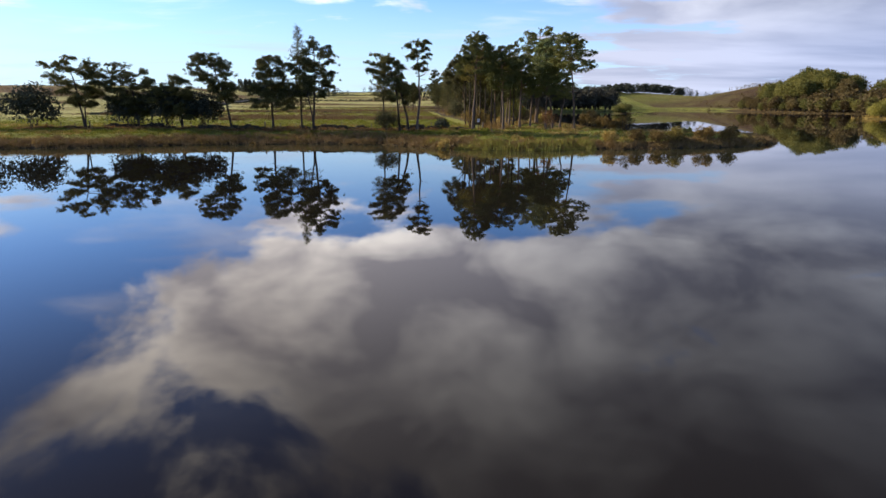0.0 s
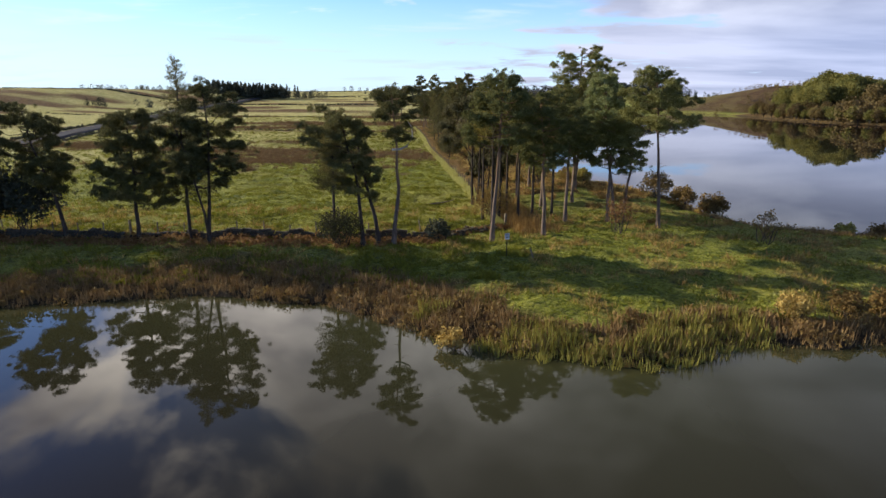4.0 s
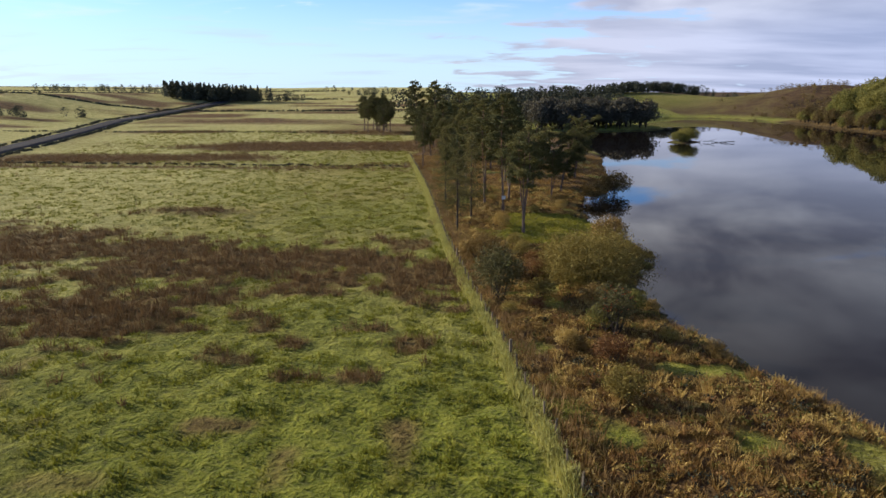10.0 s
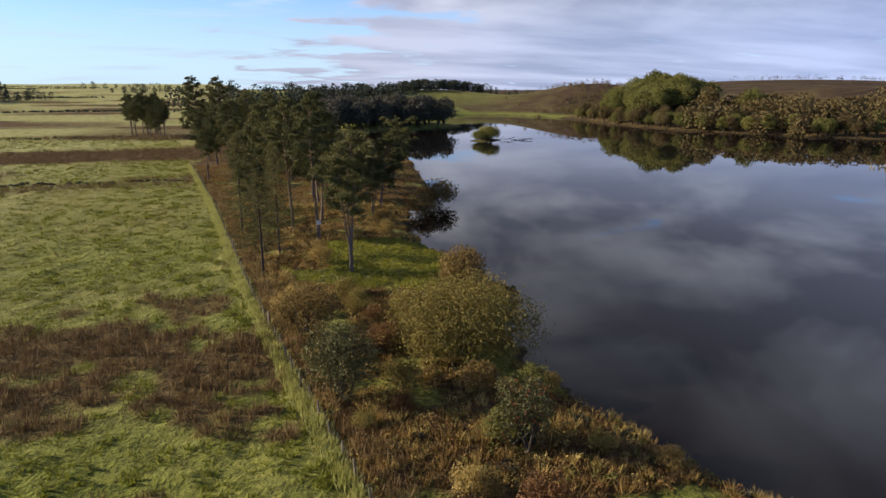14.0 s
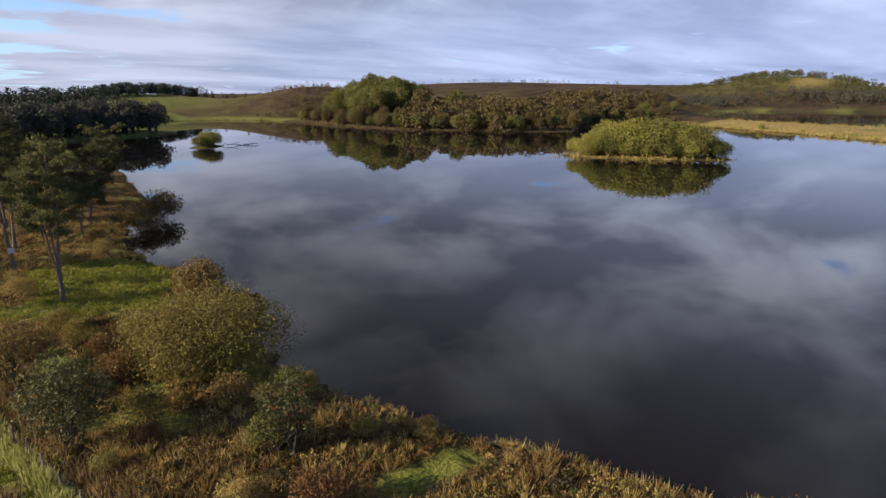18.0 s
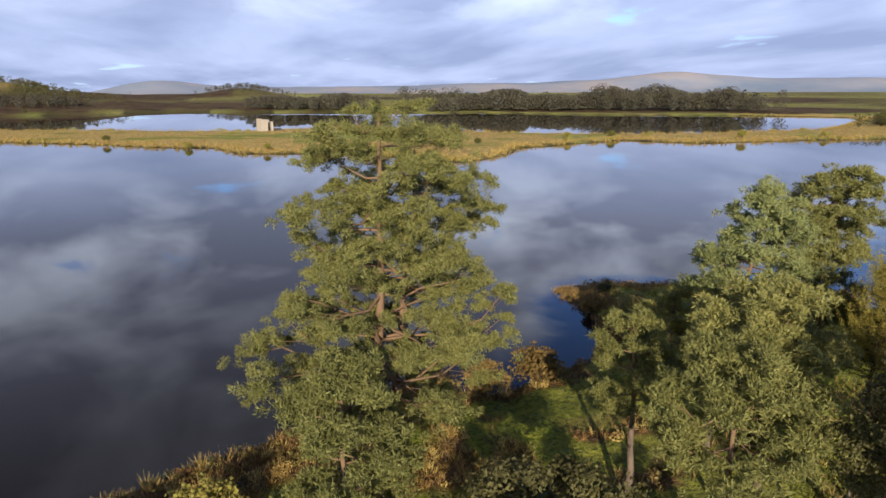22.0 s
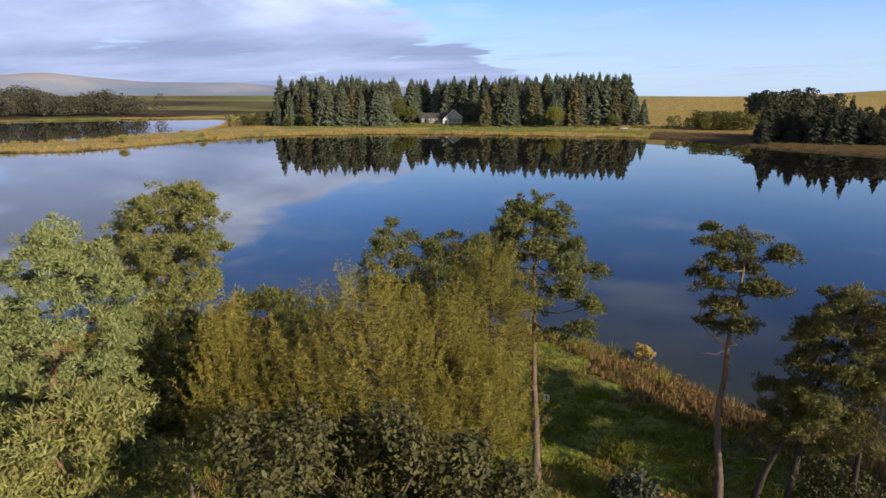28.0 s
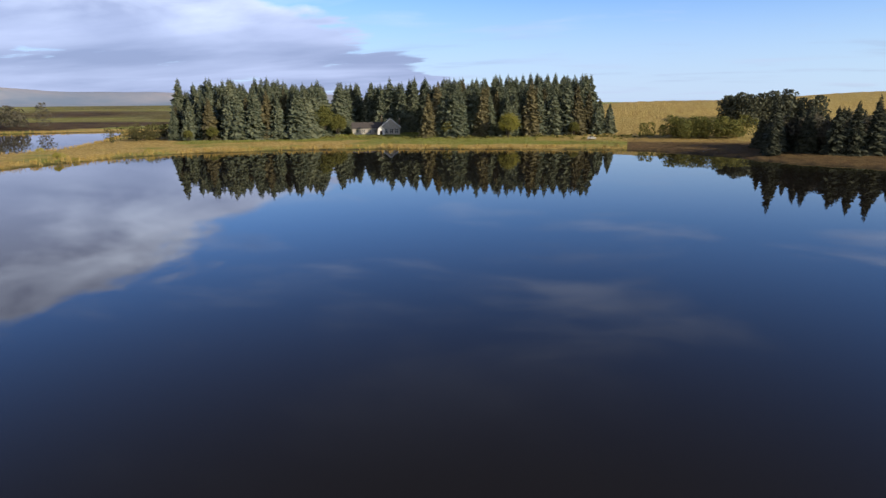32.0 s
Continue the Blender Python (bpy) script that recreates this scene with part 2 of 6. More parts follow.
class Mat:
    """A node material under construction."""

    def __init__(self, name, rough=0.9, spec=0.2):
        self.m = bpy.data.materials.new(name)
        self.m.use_nodes = True
        self.n, self.l = self.m.node_tree.nodes, self.m.node_tree.links
        self.b = self.n["Principled BSDF"]
        self.b.inputs["Roughness"].default_value = rough
        self.b.inputs["Specular IOR Level"].default_value = spec

    def noise(self, scale, detail=4, rough=0.55, world=True, stretch=None, distortion=0.0):
        t = self.n.new("ShaderNodeTexNoise")
        t.inputs["Scale"].default_value, t.inputs["Detail"].default_value = scale, detail
        t.inputs["Roughness"].default_value, t.inputs["Distortion"].default_value = rough, distortion
        src = self.n.new("ShaderNodeNewGeometry").outputs["Position"] if world else self.n.new("ShaderNodeTexCoord").outputs["Object"]
        if stretch:
            mp = self.n.new("ShaderNodeMapping")
            mp.inputs["Scale"].default_value = stretch
            self.l.new(src, mp.inputs[0])
            src = mp.outputs[0]
        self.l.new(src, t.inputs["Vector"])
        return t.outputs["Fac"]

    def ramp(self, fac, *stops):
        r = self.n.new("ShaderNodeValToRGB")
        e = r.color_ramp.elements
        while len(e) < len(stops):
            e.new(0.5)
        for el, (p, c) in zip(e, stops):
            el.position, el.color = p, (*c, 1)
        self.l.new(fac, r.inputs[0])
        return r.outputs[0]

    def math(self, op, a, b, clamp=False):
        n = self.n.new("ShaderNodeMath")
        n.operation, n.use_clamp = op, clamp
        for i, v in enumerate((a, b)):
            if isinstance(v, (int, float)):
                n.inputs[i].default_value = v
            else:
                self.l.new(v, n.inputs[i])
        return n.outputs[0]

    def mix(self, fac, a, b, blend="MIX"):
        n = self.n.new("ShaderNodeMix")
        n.data_type, n.blend_type = "RGBA", blend
        for i, v in ((0, fac), (6, a), (7, b)):
            if isinstance(v, (int, float)):
                n.inputs[i].default_value = v
            elif isinstance(v, tuple):
                n.inputs[i].default_value = (*v, 1)
            else:
                self.l.new(v, n.inputs[i])
        return n.outputs[2]

    def attr(self, name):
        n = self.n.new("ShaderNodeAttribute")
        n.attribute_name = name
        return n.outputs["Fac"]

    def island(self):
        return self.n.new("ShaderNodeNewGeometry").outputs["Random Per Island"]

    def each(self):
        return self.n.new("ShaderNodeObjectInfo").outputs["Random"]

    def color(self, out):
        self.l.new(out, self.b.inputs["Base Color"])
        return self

    def bump(self, height, strength=0.4, distance=0.05):
        n = self.n.new("ShaderNodeBump")
        n.inputs["Strength"].default_value, n.inputs["Distance"].default_value = strength, distance
        self.l.new(height, n.inputs["Height"])
        self.l.new(n.outputs[0], self.b.inputs["Normal"])
        return self

    def leafy(self, col, amount=0.3):
        """Light shines through thin leaves."""
        tr = self.n.new("ShaderNodeBsdfTranslucent")
        mx = self.n.new("ShaderNodeMixShader")
        mx.inputs[0].default_value = amount
        self.l.new(col, tr.inputs[0])
        self.l.new(self.b.outputs[0], mx.inputs[1]), self.l.new(tr.outputs[0], mx.inputs[2])
        self.l.new(mx.outputs[0], self.n["Material Output"].inputs["Surface"])
        return self


def foliage(name, dark, mid, light, amount=0.3, rough=0.75, spread=0.35):
    k = Mat(name, rough, 0.25)
    f = k.math("ADD", k.math("MULTIPLY", k.island(), 0.32), k.math("ADD", k.math("MULTIPLY", k.each(), spread), k.math("MULTIPLY", k.noise(0.9, 3), 0.48)))
    c = k.ramp(f, (0.12, dark), (0.5, mid), (0.92, light))
    return k.color(c).leafy(c, amount).m


M_PINE = foliage("pine_needles", (0.045, 0.056, 0.019), (0.152, 0.158, 0.05), (0.35, 0.335, 0.112), 0.2)
M_PINEBLUE = foliage("bluish_pine_needles", (0.07, 0.09, 0.035), (0.16, 0.19, 0.07), (0.31, 0.33, 0.13), 0.12)
# pine_needles with shade put into the colour, for left and far crowns
M_PINESHADE = foliage("shaded_pine_needles", (0.035, 0.04, 0.016), (0.1, 0.1, 0.034), (0.21, 0.19, 0.064), 0.2)
M_LARCH = foliage("yellowing_larch_needles", (0.09, 0.078, 0.018), (0.21, 0.18, 0.036), (0.37, 0.31, 0.065), 0.18)
M_LARCHDULL = foliage("dull_larch_needles", (0.06, 0.06, 0.02), (0.13, 0.12, 0.04), (0.22, 0.19, 0.07), 0.3)
M_SPRUCE = foliage("spruce_needles", (0.075, 0.095, 0.066), (0.145, 0.17, 0.115), (0.26, 0.275, 0.175), 0.35)
M_SPRUCEBROWN = foliage("brownish_spruce_needles", (0.08, 0.074, 0.045), (0.15, 0.135, 0.075), (0.27, 0.235, 0.12), 0.35)
M_DARKWOOD = foliage("brownish_far_conifers", (0.042, 0.045, 0.034), (0.085, 0.08, 0.057), (0.14, 0.12, 0.08), 0.1)
M_ALDER = foliage("grey_green_leaves", (0.03, 0.03, 0.012), (0.072, 0.068, 0.025), (0.165, 0.15, 0.056), 0.2, 0.65)
M_OAK = foliage("broad_leaves", (0.07, 0.08, 0.024), (0.165, 0.165, 0.045), (0.31, 0.275, 0.08), 0.35)
M_WILLOW = foliage("willow_leaves", (0.14, 0.135, 0.03), (0.28, 0.26, 0.055), (0.44, 0.38, 0.1), 0.3)
M_BROWN = foliage("browning_leaves", (0.08, 0.053, 0.018), (0.19, 0.125, 0.04), (0.33, 0.23, 0.08), 0.3)
M_OLIVE = foliage("olive_brown_willow_leaves", (0.11, 0.09, 0.025), (0.24, 0.19, 0.05), (0.38, 0.31, 0.095), 0.3)
M_RUSTY = foliage("rusty_leaves", (0.1, 0.045, 0.02), (0.2, 0.1, 0.04), (0.32, 0.2, 0.08), 0.3)
M_DARK = foliage("dark_conifer", (0.03, 0.037, 0.026), (0.055, 0.063, 0.042), (0.1, 0.105, 0.066), 0.1)
M_GRASS = foliage("grass_blades", (0.09, 0.1, 0.012), (0.2, 0.21, 0.024), (0.37, 0.335, 0.055), 0.28)
M_VERGE = foliage("pale_verge_grass", (0.26, 0.26, 0.07), (0.44, 0.43, 0.14), (0.6, 0.56, 0.24), 0.35)
M_LITTER = foliage("mixed_autumn_undergrowth", (0.07, 0.05, 0.02), (0.2, 0.13, 0.04), (0.36, 0.28, 0.1), 0.3, spread=0.0)
M_RUSH = foliage("rush_stems", (0.075, 0.046, 0.021), (0.19, 0.118, 0.05), (0.36, 0.245, 0.105), 0.12)
M_BRACKEN = foliage("bracken_and_dead_grass", (0.12, 0.066, 0.022), (0.28, 0.17, 0.055), (0.47, 0.33, 0.12), 0.28)
M_REED = foliage("golden_reeds", (0.2, 0.13, 0.035), (0.42, 0.3, 0.09), (0.6, 0.46, 0.17), 0.3)
M_BIRCH = foliage("bronze_birch_leaves", (0.05, 0.036, 0.016), (0.12, 0.085, 0.035), (0.22, 0.17, 0.065), 0.25)
M_BERRY = Mat("red_berries", 0.4, 0.4)
M_BERRY.b.inputs["Base Color"].default_value = (0.55, 0.05, 0.02, 1)
M_BERRY = M_BERRY.m


def bark(name, low, high, top=None):
    k = Mat(name, 0.9, 0.15)
    f = k.noise(5, 5, 0.65, False, (1, 1, 0.25))
    c = k.ramp(f, (0.3, low), (0.7, high))
    if top:
        z = k.n.new("ShaderNodeSeparateXYZ")
        k.l.new(k.n.new("ShaderNodeTexCoord").outputs["Object"], z.inputs[0])
        r = k.n.new("ShaderNodeMapRange")
        r.inputs[1].default_value, r.inputs[2].default_value = 4.0, 8.0
        k.l.new(z.outputs[2], r.inputs[0])
        c = k.mix(r.outputs[0], c, top)
    return k.color(c).bump(f, 0.6, 0.03).m


M_BARK = bark("pine_bark", (0.08, 0.06, 0.05), (0.24, 0.18, 0.14), (0.21, 0.135, 0.085))
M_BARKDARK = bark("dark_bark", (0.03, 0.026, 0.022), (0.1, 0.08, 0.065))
M_DEAD = bark("bleached_dead_wood", (0.32, 0.28, 0.24), (0.55, 0.5, 0.44))
M_POST = bark("weathered_post_wood", (0.12, 0.1, 0.075), (0.27, 0.23, 0.17))

# ground
k = Mat("ground", 0.95, 0.1)
fine, mid, wide, tuss = k.noise(1.5, 6, 0.62), k.noise(0.35, 5, 0.6), k.noise(0.035, 4, 0.6), k.noise(3.4, 3, 0.55, distortion=0.4)
# hollows between tussocks darker in step with the bump, shade put into colour
grass = k.ramp(k.math("ADD", k.math("MULTIPLY", fine, 0.4), k.math("ADD", k.math("MULTIPLY", tuss, 0.35), k.math("MULTIPLY", mid, 0.25))), (0.4, (0.06, 0.075, 0.01)), (0.5, (0.165, 0.195, 0.023)), (0.6, (0.29, 0.3, 0.042)))
straw_glare = k.ramp(mid, (0.3, (0.2, 0.16, 0.05)), (0.7, (0.42, 0.34, 0.12)))
grass = k.mix(k.math("MULTIPLY", k.math("SUBTRACT", wide, 0.47, True), 1.6, True), grass, straw_glare)
rush = k.ramp(k.math("ADD", k.math("MULTIPLY", fine, 0.6), k.math("MULTIPLY", mid, 0.4)), (0.32, (0.055, 0.035, 0.019)), (0.5, (0.14, 0.089, 0.043)), (0.7, (0.27, 0.18, 0.086)))
heath = k.ramp(k.math("ADD", k.math("MULTIPLY", k.noise(0.022, 8, 0.65), 0.6), k.math("MULTIPLY", k.noise(0.13, 5, 0.6), 0.4)), (0.39, (0.04, 0.03, 0.02)), (0.5, (0.095, 0.06, 0.036)), (0.64, (0.15, 0.125, 0.05)))
mud = k.ramp(mid, (0.3, (0.03, 0.022, 0.014)), (0.7, (0.09, 0.07, 0.045)))
gold = k.ramp(k.noise(0.7, 5, 0.6, stretch=(1, 1, 0.2)), (0.35, (0.3, 0.2, 0.06)), (0.65, (0.62, 0.46, 0.17)))
# pale grass colour that stands in for haze and backlight on the fields
pale_glare = k.ramp(k.math("ADD", k.math("MULTIPLY", fine, 0.5), k.math("MULTIPLY", mid, 0.5)), (0.38, (0.27, 0.265, 0.09)), (0.5, (0.45, 0.43, 0.165)), (0.62, (0.6, 0.56, 0.26)))
c = k.mix(k.attr("straw_glare"), grass, straw_glare)
c = k.mix(k.attr("pale_glare"), c, pale_glare)
c = k.mix(k.attr("heath"), c, heath)
c = k.mix(k.attr("rush"), c, rush)
c = k.mix(k.attr("gold"), c, gold)
c = k.mix(k.attr("mud"), c, mud)
bare = k.math("ADD", k.math("ADD", k.attr("heath"), k.attr("rush")), k.math("ADD", k.attr("gold"), k.attr("mud")), True)
k.l.new(k.math("MULTIPLY", k.math("SUBTRACT", 1.0, bare, True), 0.15), k.b.inputs["Sheen Weight"])
k.b.inputs["Sheen Roughness"].default_value, k.b.inputs["Sheen Tint"].default_value = 0.25, (1.0, 0.97, 0.5, 1)
M_GROUND = k.color(c).bump(k.math("ADD", k.math("ADD", k.math("MULTIPLY", fine, 0.7), k.math("MULTIPLY", tuss, 0.42)), k.math("MULTIPLY", mid, 0.2)), 1.0, 1.0).m

# peat-brown water
k = Mat("lake_water", 0.015, 0.5)
k.b.inputs["IOR"].default_value = 1.333
c = k.ramp(k.noise(0.02, 3), (0.3, (0.0095, 0.0075, 0.007)), (0.7, (0.0125, 0.0098, 0.009)))
shallow = k.mix(k.attr("shallow"), c, (0.045, 0.048, 0.022))
k.color(shallow)
M_WATER = k.bump(k.math("ADD", k.noise(0.6, 3), k.math("MULTIPLY", k.noise(0.09, 2), 2.0)), 0.008, 0.1).m


def plain(name, a, b, scale=6.0, rough=0.85, spec=0.2, world=False, bump=0.3):
    k = Mat(name, rough, spec)
    f = k.noise(scale, 5, 0.6, world)
    return k.color(k.mix(k.math("MULTIPLY", k.each(), 0.35), k.ramp(f, (0.3, a), (0.7, b)), tuple(0.5 * v for v in a))).bump(f, bump, 0.03).m


M_STONE = plain("mossy_wall_stone", (0.045, 0.038, 0.026), (0.14, 0.115, 0.082), 4)
M_PALESTONE = plain("pale_stone", (0.36, 0.31, 0.25), (0.56, 0.5, 0.42), 3)
M_ROAD = plain("asphalt", (0.04, 0.04, 0.043), (0.085, 0.085, 0.09), 1.5, 0.97, 0.04, world=True)
M_WHITE = plain("white_paint", (0.7, 0.69, 0.66), (0.84, 0.83, 0.8), 3, 0.6)
M_SLATE = plain("roof_slate", (0.06, 0.055, 0.055), (0.13, 0.115, 0.11), 4, 0.7)
M_HOUSEWALL = plain("rubble_wall", (0.36, 0.33, 0.28), (0.58, 0.53, 0.46), 3)
M_WIRE = plain("rusty_wire", (0.1, 0.085, 0.07), (0.2, 0.17, 0.14), 9, 0.6)
k = Mat("window_glass", 0.05, 0.5)
k.b.inputs["Base Color"].default_value = (0.03, 0.035, 0.04, 1)
M_PANE = k.m

# ---- mesh helpers ----
rng = np.random.default_rng(7)


def quick_mesh(name, verts, faces, mat=None, smooth=False):
    """A mesh from arrays: faces all of one size."""
    verts, faces = np.asarray(verts, np.float32), np.asarray(faces, np.int32)
    me = bpy.data.meshes.new(name)
    m, w = faces.shape
    me.vertices.add(len(verts)), me.loops.add(m * w), me.polygons.add(m)
    me.vertices.foreach_set("co", verts.ravel())
    me.loops.foreach_set("vertex_index", faces.ravel())
    me.polygons.foreach_set("loop_start", np.arange(0, m * w, w, dtype=np.int32))
    me.update(calc_edges=True)
    me.polygons.foreach_set("use_smooth", np.full(m, smooth))
    if mat:
        me.materials.append(mat)
    return me


def part(name, me, parent=None, label="", at=(0, 0, 0)):
    ob = new(name, me)
    ob.parent, ob.location = parent, at
    return tagged(ob, label)


def thing(name, label, category, at, group="", kind=""):
    ob = new(name)
    ob.location = at
    return tagged(ob, label, category, group, kind)


def join(*pieces):
    vs, fs, n = [], [], 0
    for v, f in pieces:
        vs.append(v), fs.append(np.asarray(f) + n)
        n += len(v)
    return np.concatenate(vs), np.concatenate(fs)


def tube(points, radii, sides=7):
    """A tapered tube along a line, as triangles."""
    p, r = np.asarray(points, float), np.asarray(radii, float)
    d = np.gradient(p, axis=0)
    d /= np.linalg.norm(d, axis=1)[:, None] + 1e-9
    ref = np.where(np.abs(d[:, 2:]) > 0.9, [[1.0, 0, 0]], [[0, 0, 1.0]])
    u = np.cross(d, ref)
    u /= np.linalg.norm(u, axis=1)[:, None] + 1e-9
    w = np.cross(d, u)
    a = np.linspace(0, 2 * np.pi, sides, endpoint=False)
    v = p[:, None] + r[:, None, None] * (np.cos(a)[None, :, None] * u[:, None] + np.sin(a)[None, :, None] * w[:, None])
    n, f = len(p), []
    for i in range(n - 1):
        for j in range(sides):
            q = (i * sides + j, i * sides + (j + 1) % sides, (i + 1) * sides + (j + 1) % sides, (i + 1) * sides + j)
            f += [(q[0], q[1], q[2]), (q[0], q[2], q[3])]
    return v.reshape(-1, 3), np.array(f)


def turns(n, r):
    """Random turns."""
    q = r.normal(size=(n, 4))
    q /= np.linalg.norm(q, axis=1)[:, None]
    w, x, y, z = q.T
    return np.stack([1 - 2 * (y * y + z * z), 2 * (x * y - z * w), 2 * (x * z + y * w), 2 * (x * y + z * w), 1 - 2 * (x * x + z * z), 2 * (y * z - x * w),
                     2 * (x * z - y * w), 2 * (y * z + x * w), 1 - 2 * (x * x + y * y)], -1).reshape(n, 3, 3)


def tufts(centres, r, count=10, length=0.4, width=0.09, up=0.35):
    """Sprays of needles round each centre."""
    n = len(centres)
    d = r.normal(size=(n, count, 3))
    d[..., 2] += up
    d /= np.linalg.norm(d, axis=-1)[..., None]
    side = np.cross(d, r.normal(size=(n, count, 3)))
    side /= np.linalg.norm(side, axis=-1)[..., None] + 1e-9
    ln = length * r.uniform(0.7, 1.25, (n, 1, 1))
    c = np.asarray(centres)[:, None]
    tip = c + d * ln
    mid = c + d * ln * 0.45
    v = np.stack([c + d * ln * 0.1, mid + side * width, tip], 2).reshape(-1, 3)
    return v, np.arange(n * count * 3).reshape(-1, 3)


def leaves(centres, normals, r, size=0.18, aspect=0.6, tilt=0.8):
    """One leaf-shaped pair of triangles at each centre."""
    n = len(centres)
    nm = np.asarray(normals) + r.normal(size=(n, 3)) * tilt
    nm /= np.linalg.norm(nm, axis=1)[:, None] + 1e-9
    u = np.cross(nm, r.normal(size=(n, 3)))
    u /= np.linalg.norm(u, axis=1)[:, None] + 1e-9
    w = np.cross(nm, u)
    s = (size * r.uniform(0.6, 1.4, n))[:, None]
    c = np.asarray(centres)
    v = np.stack([c - u * s, c + w * s * aspect + nm * s * 0.15, c + u * s, c - w * s * aspect + nm * s * 0.15], 1).reshape(-1, 3)
    i = np.arange(n)[:, None] * 4
    return v, np.concatenate([i + [0, 1, 2], i + [0, 2, 3]], 1).reshape(-1, 3)


def lattice(x, y, size, seed):
    """Smooth value noise, 0 to 1."""
    g = np.random.default_rng(seed).random((64, 64))
    u, v = np.asarray(x) / size, np.asarray(y) / size
    i, j = np.floor(u).astype(int), np.floor(v).astype(int)
    a, b = u - i, v - j
    a, b = a * a * (3 - 2 * a), b * b * (3 - 2 * b)
    q = lambda s, t: g[(i + s) % 64, (j + t) % 64]
    return (q(0, 0) * (1 - a) + q(1, 0) * a) * (1 - b) + (q(0, 1) * (1 - a) + q(1, 1) * a) * b


# ---- the plan: lakes and land ----
NEAR_SHORE = [(-170, 40), (-120, 66), (-80, 76), (-48, 84), (-34, 91.5), (-26, 93.6), (-18, 95.2), (-9, 94.8), (-4, 92.6), (2, 88.2), (7, 85), (12.6, 83.6), (19.6, 86.8), (26.3, 86.8), (35, 89.6), (43, 92.2), (50, 99), (55, 110),
              (55, 116), (46, 117), (38, 119.5), (34.5, 126), (33.2, 131), (33.4, 139), (31.7, 147), (28, 156), (24, 165), (20.8, 172), (20, 175.5), (18.7, 181.5), (17.6, 185), (16.7, 190),
              (18, 197), (21, 206), (22.5, 212), (22.2, 223), (20.1, 231.5), (22, 245), (24.5, 257), (34, 268), (37, 285), (42, 312), (50, 345), (52, 380), (54, 420), (40, 450), (61, 462), (90, 474), (121, 490), (126, 510), (100, 560), (110, 605), (166, 640)]
FAR_SHORE = [(204, 640), (222, 618), (228, 570), (228, 530), (222, 495), (218, 462), (224, 432), (232, 412), (243, 388), (256, 366), (272, 350), (311, 364), (362, 372), (372, 345),
             (350, 300), (332, 261), (299, 212), (272, 182), (262, 160), (234, 152), (228, 131), (206, 100), (180, 84), (196, 64), (224, 45), (244, -15), (219, -34), (217, -85), (213, -118), (203, -142),
             (165, -172), (126, -187), (50, -199), (16, -202), (-10, -178), (-26, -154), (-54, -138), (-110, -100), (-170, -60)]
LAKE = np.array(NEAR_SHORE + FAR_SHORE, float)
FARLAKE = np.array([(470, 370), (433, 326), (405, 234), (371, 182), (367, 140), (385, 78), (300, 18), (272, -28), (264, -80), (268, -150), (300, -205), (360, -290), (396, -312), (454, -265), (507, -170), (600, -80), (640, 34), (712, 156), (760, 225), (710, 300), (640, 420)], float)
ISLANDS = [(182, 255, 27, 9.5, radians(-62)), (98, 398, 8.5, 5, radians(25))]


def shore(x, y):
    """Metres from the waterline: above nought on land."""
    x, y = np.asarray(x, float), np.asarray(y, float)
    out = None
    for poly in (LAKE, FARLAKE):
        best, inside = np.full(x.shape, 1e18), np.zeros(x.shape, bool)
        for (ax, ay), (bx, by) in zip(poly, np.roll(poly, -1, 0)):
            ex, ey = bx - ax, by - ay
            t = np.clip(((x - ax) * ex + (y - ay) * ey) / (ex * ex + ey * ey), 0, 1)
            best = np.minimum(best, (x - ax - t * ex) ** 2 + (y - ay - t * ey) ** 2)
            if abs(ey) > 1e-9:
                inside ^= ((ay > y) != (by > y)) & (x < ax + (y - ay) / ey * ex)
        d = np.sqrt(best) * np.where(inside, -1, 1)
        out = d if out is None else np.minimum(out, d)
    for cx, cy, a, b, turn in ISLANDS:
        u, v = (x - cx) * np.cos(turn) + (y - cy) * np.sin(turn), -(x - cx) * np.sin(turn) + (y - cy) * np.cos(turn)
        out = np.maximum(out, (1 - np.hypot(u / a, v / b)) * b)
    return out + (lattice(x, y, 2.3, 3) - 0.5) * 1.3 + (lattice(x, y, 9, 4) - 0.5) * 1.6


# x, y, height, half-widths
HILLS = [(264, 508, 12, 36, 40), (330, 430, 4, 60, 60), (205, 850, 16, 120, 110), (75, 700, 10, 75, 60), (335, 700, 22, 75, 75), (480, 455, 21, 90, 85), (405, 545, 14, 80, 80), (930, 480, 35, 150, 130), (950, 1020, 33, 500, 260),
         (1500, 150, 24, 150, 90), (1450, 640, 24, 260, 300), (620, 720, 12, 160, 140), (25, -415, 14, 110, 85), (-160, -475, 19, 130, 110), (-480, -900, 15, 330, 380), (1100, 100, 5, 300, 400)]


def ease(t):
    t = np.clip(t, 0, 1)
    return t * t * (3 - 2 * t)


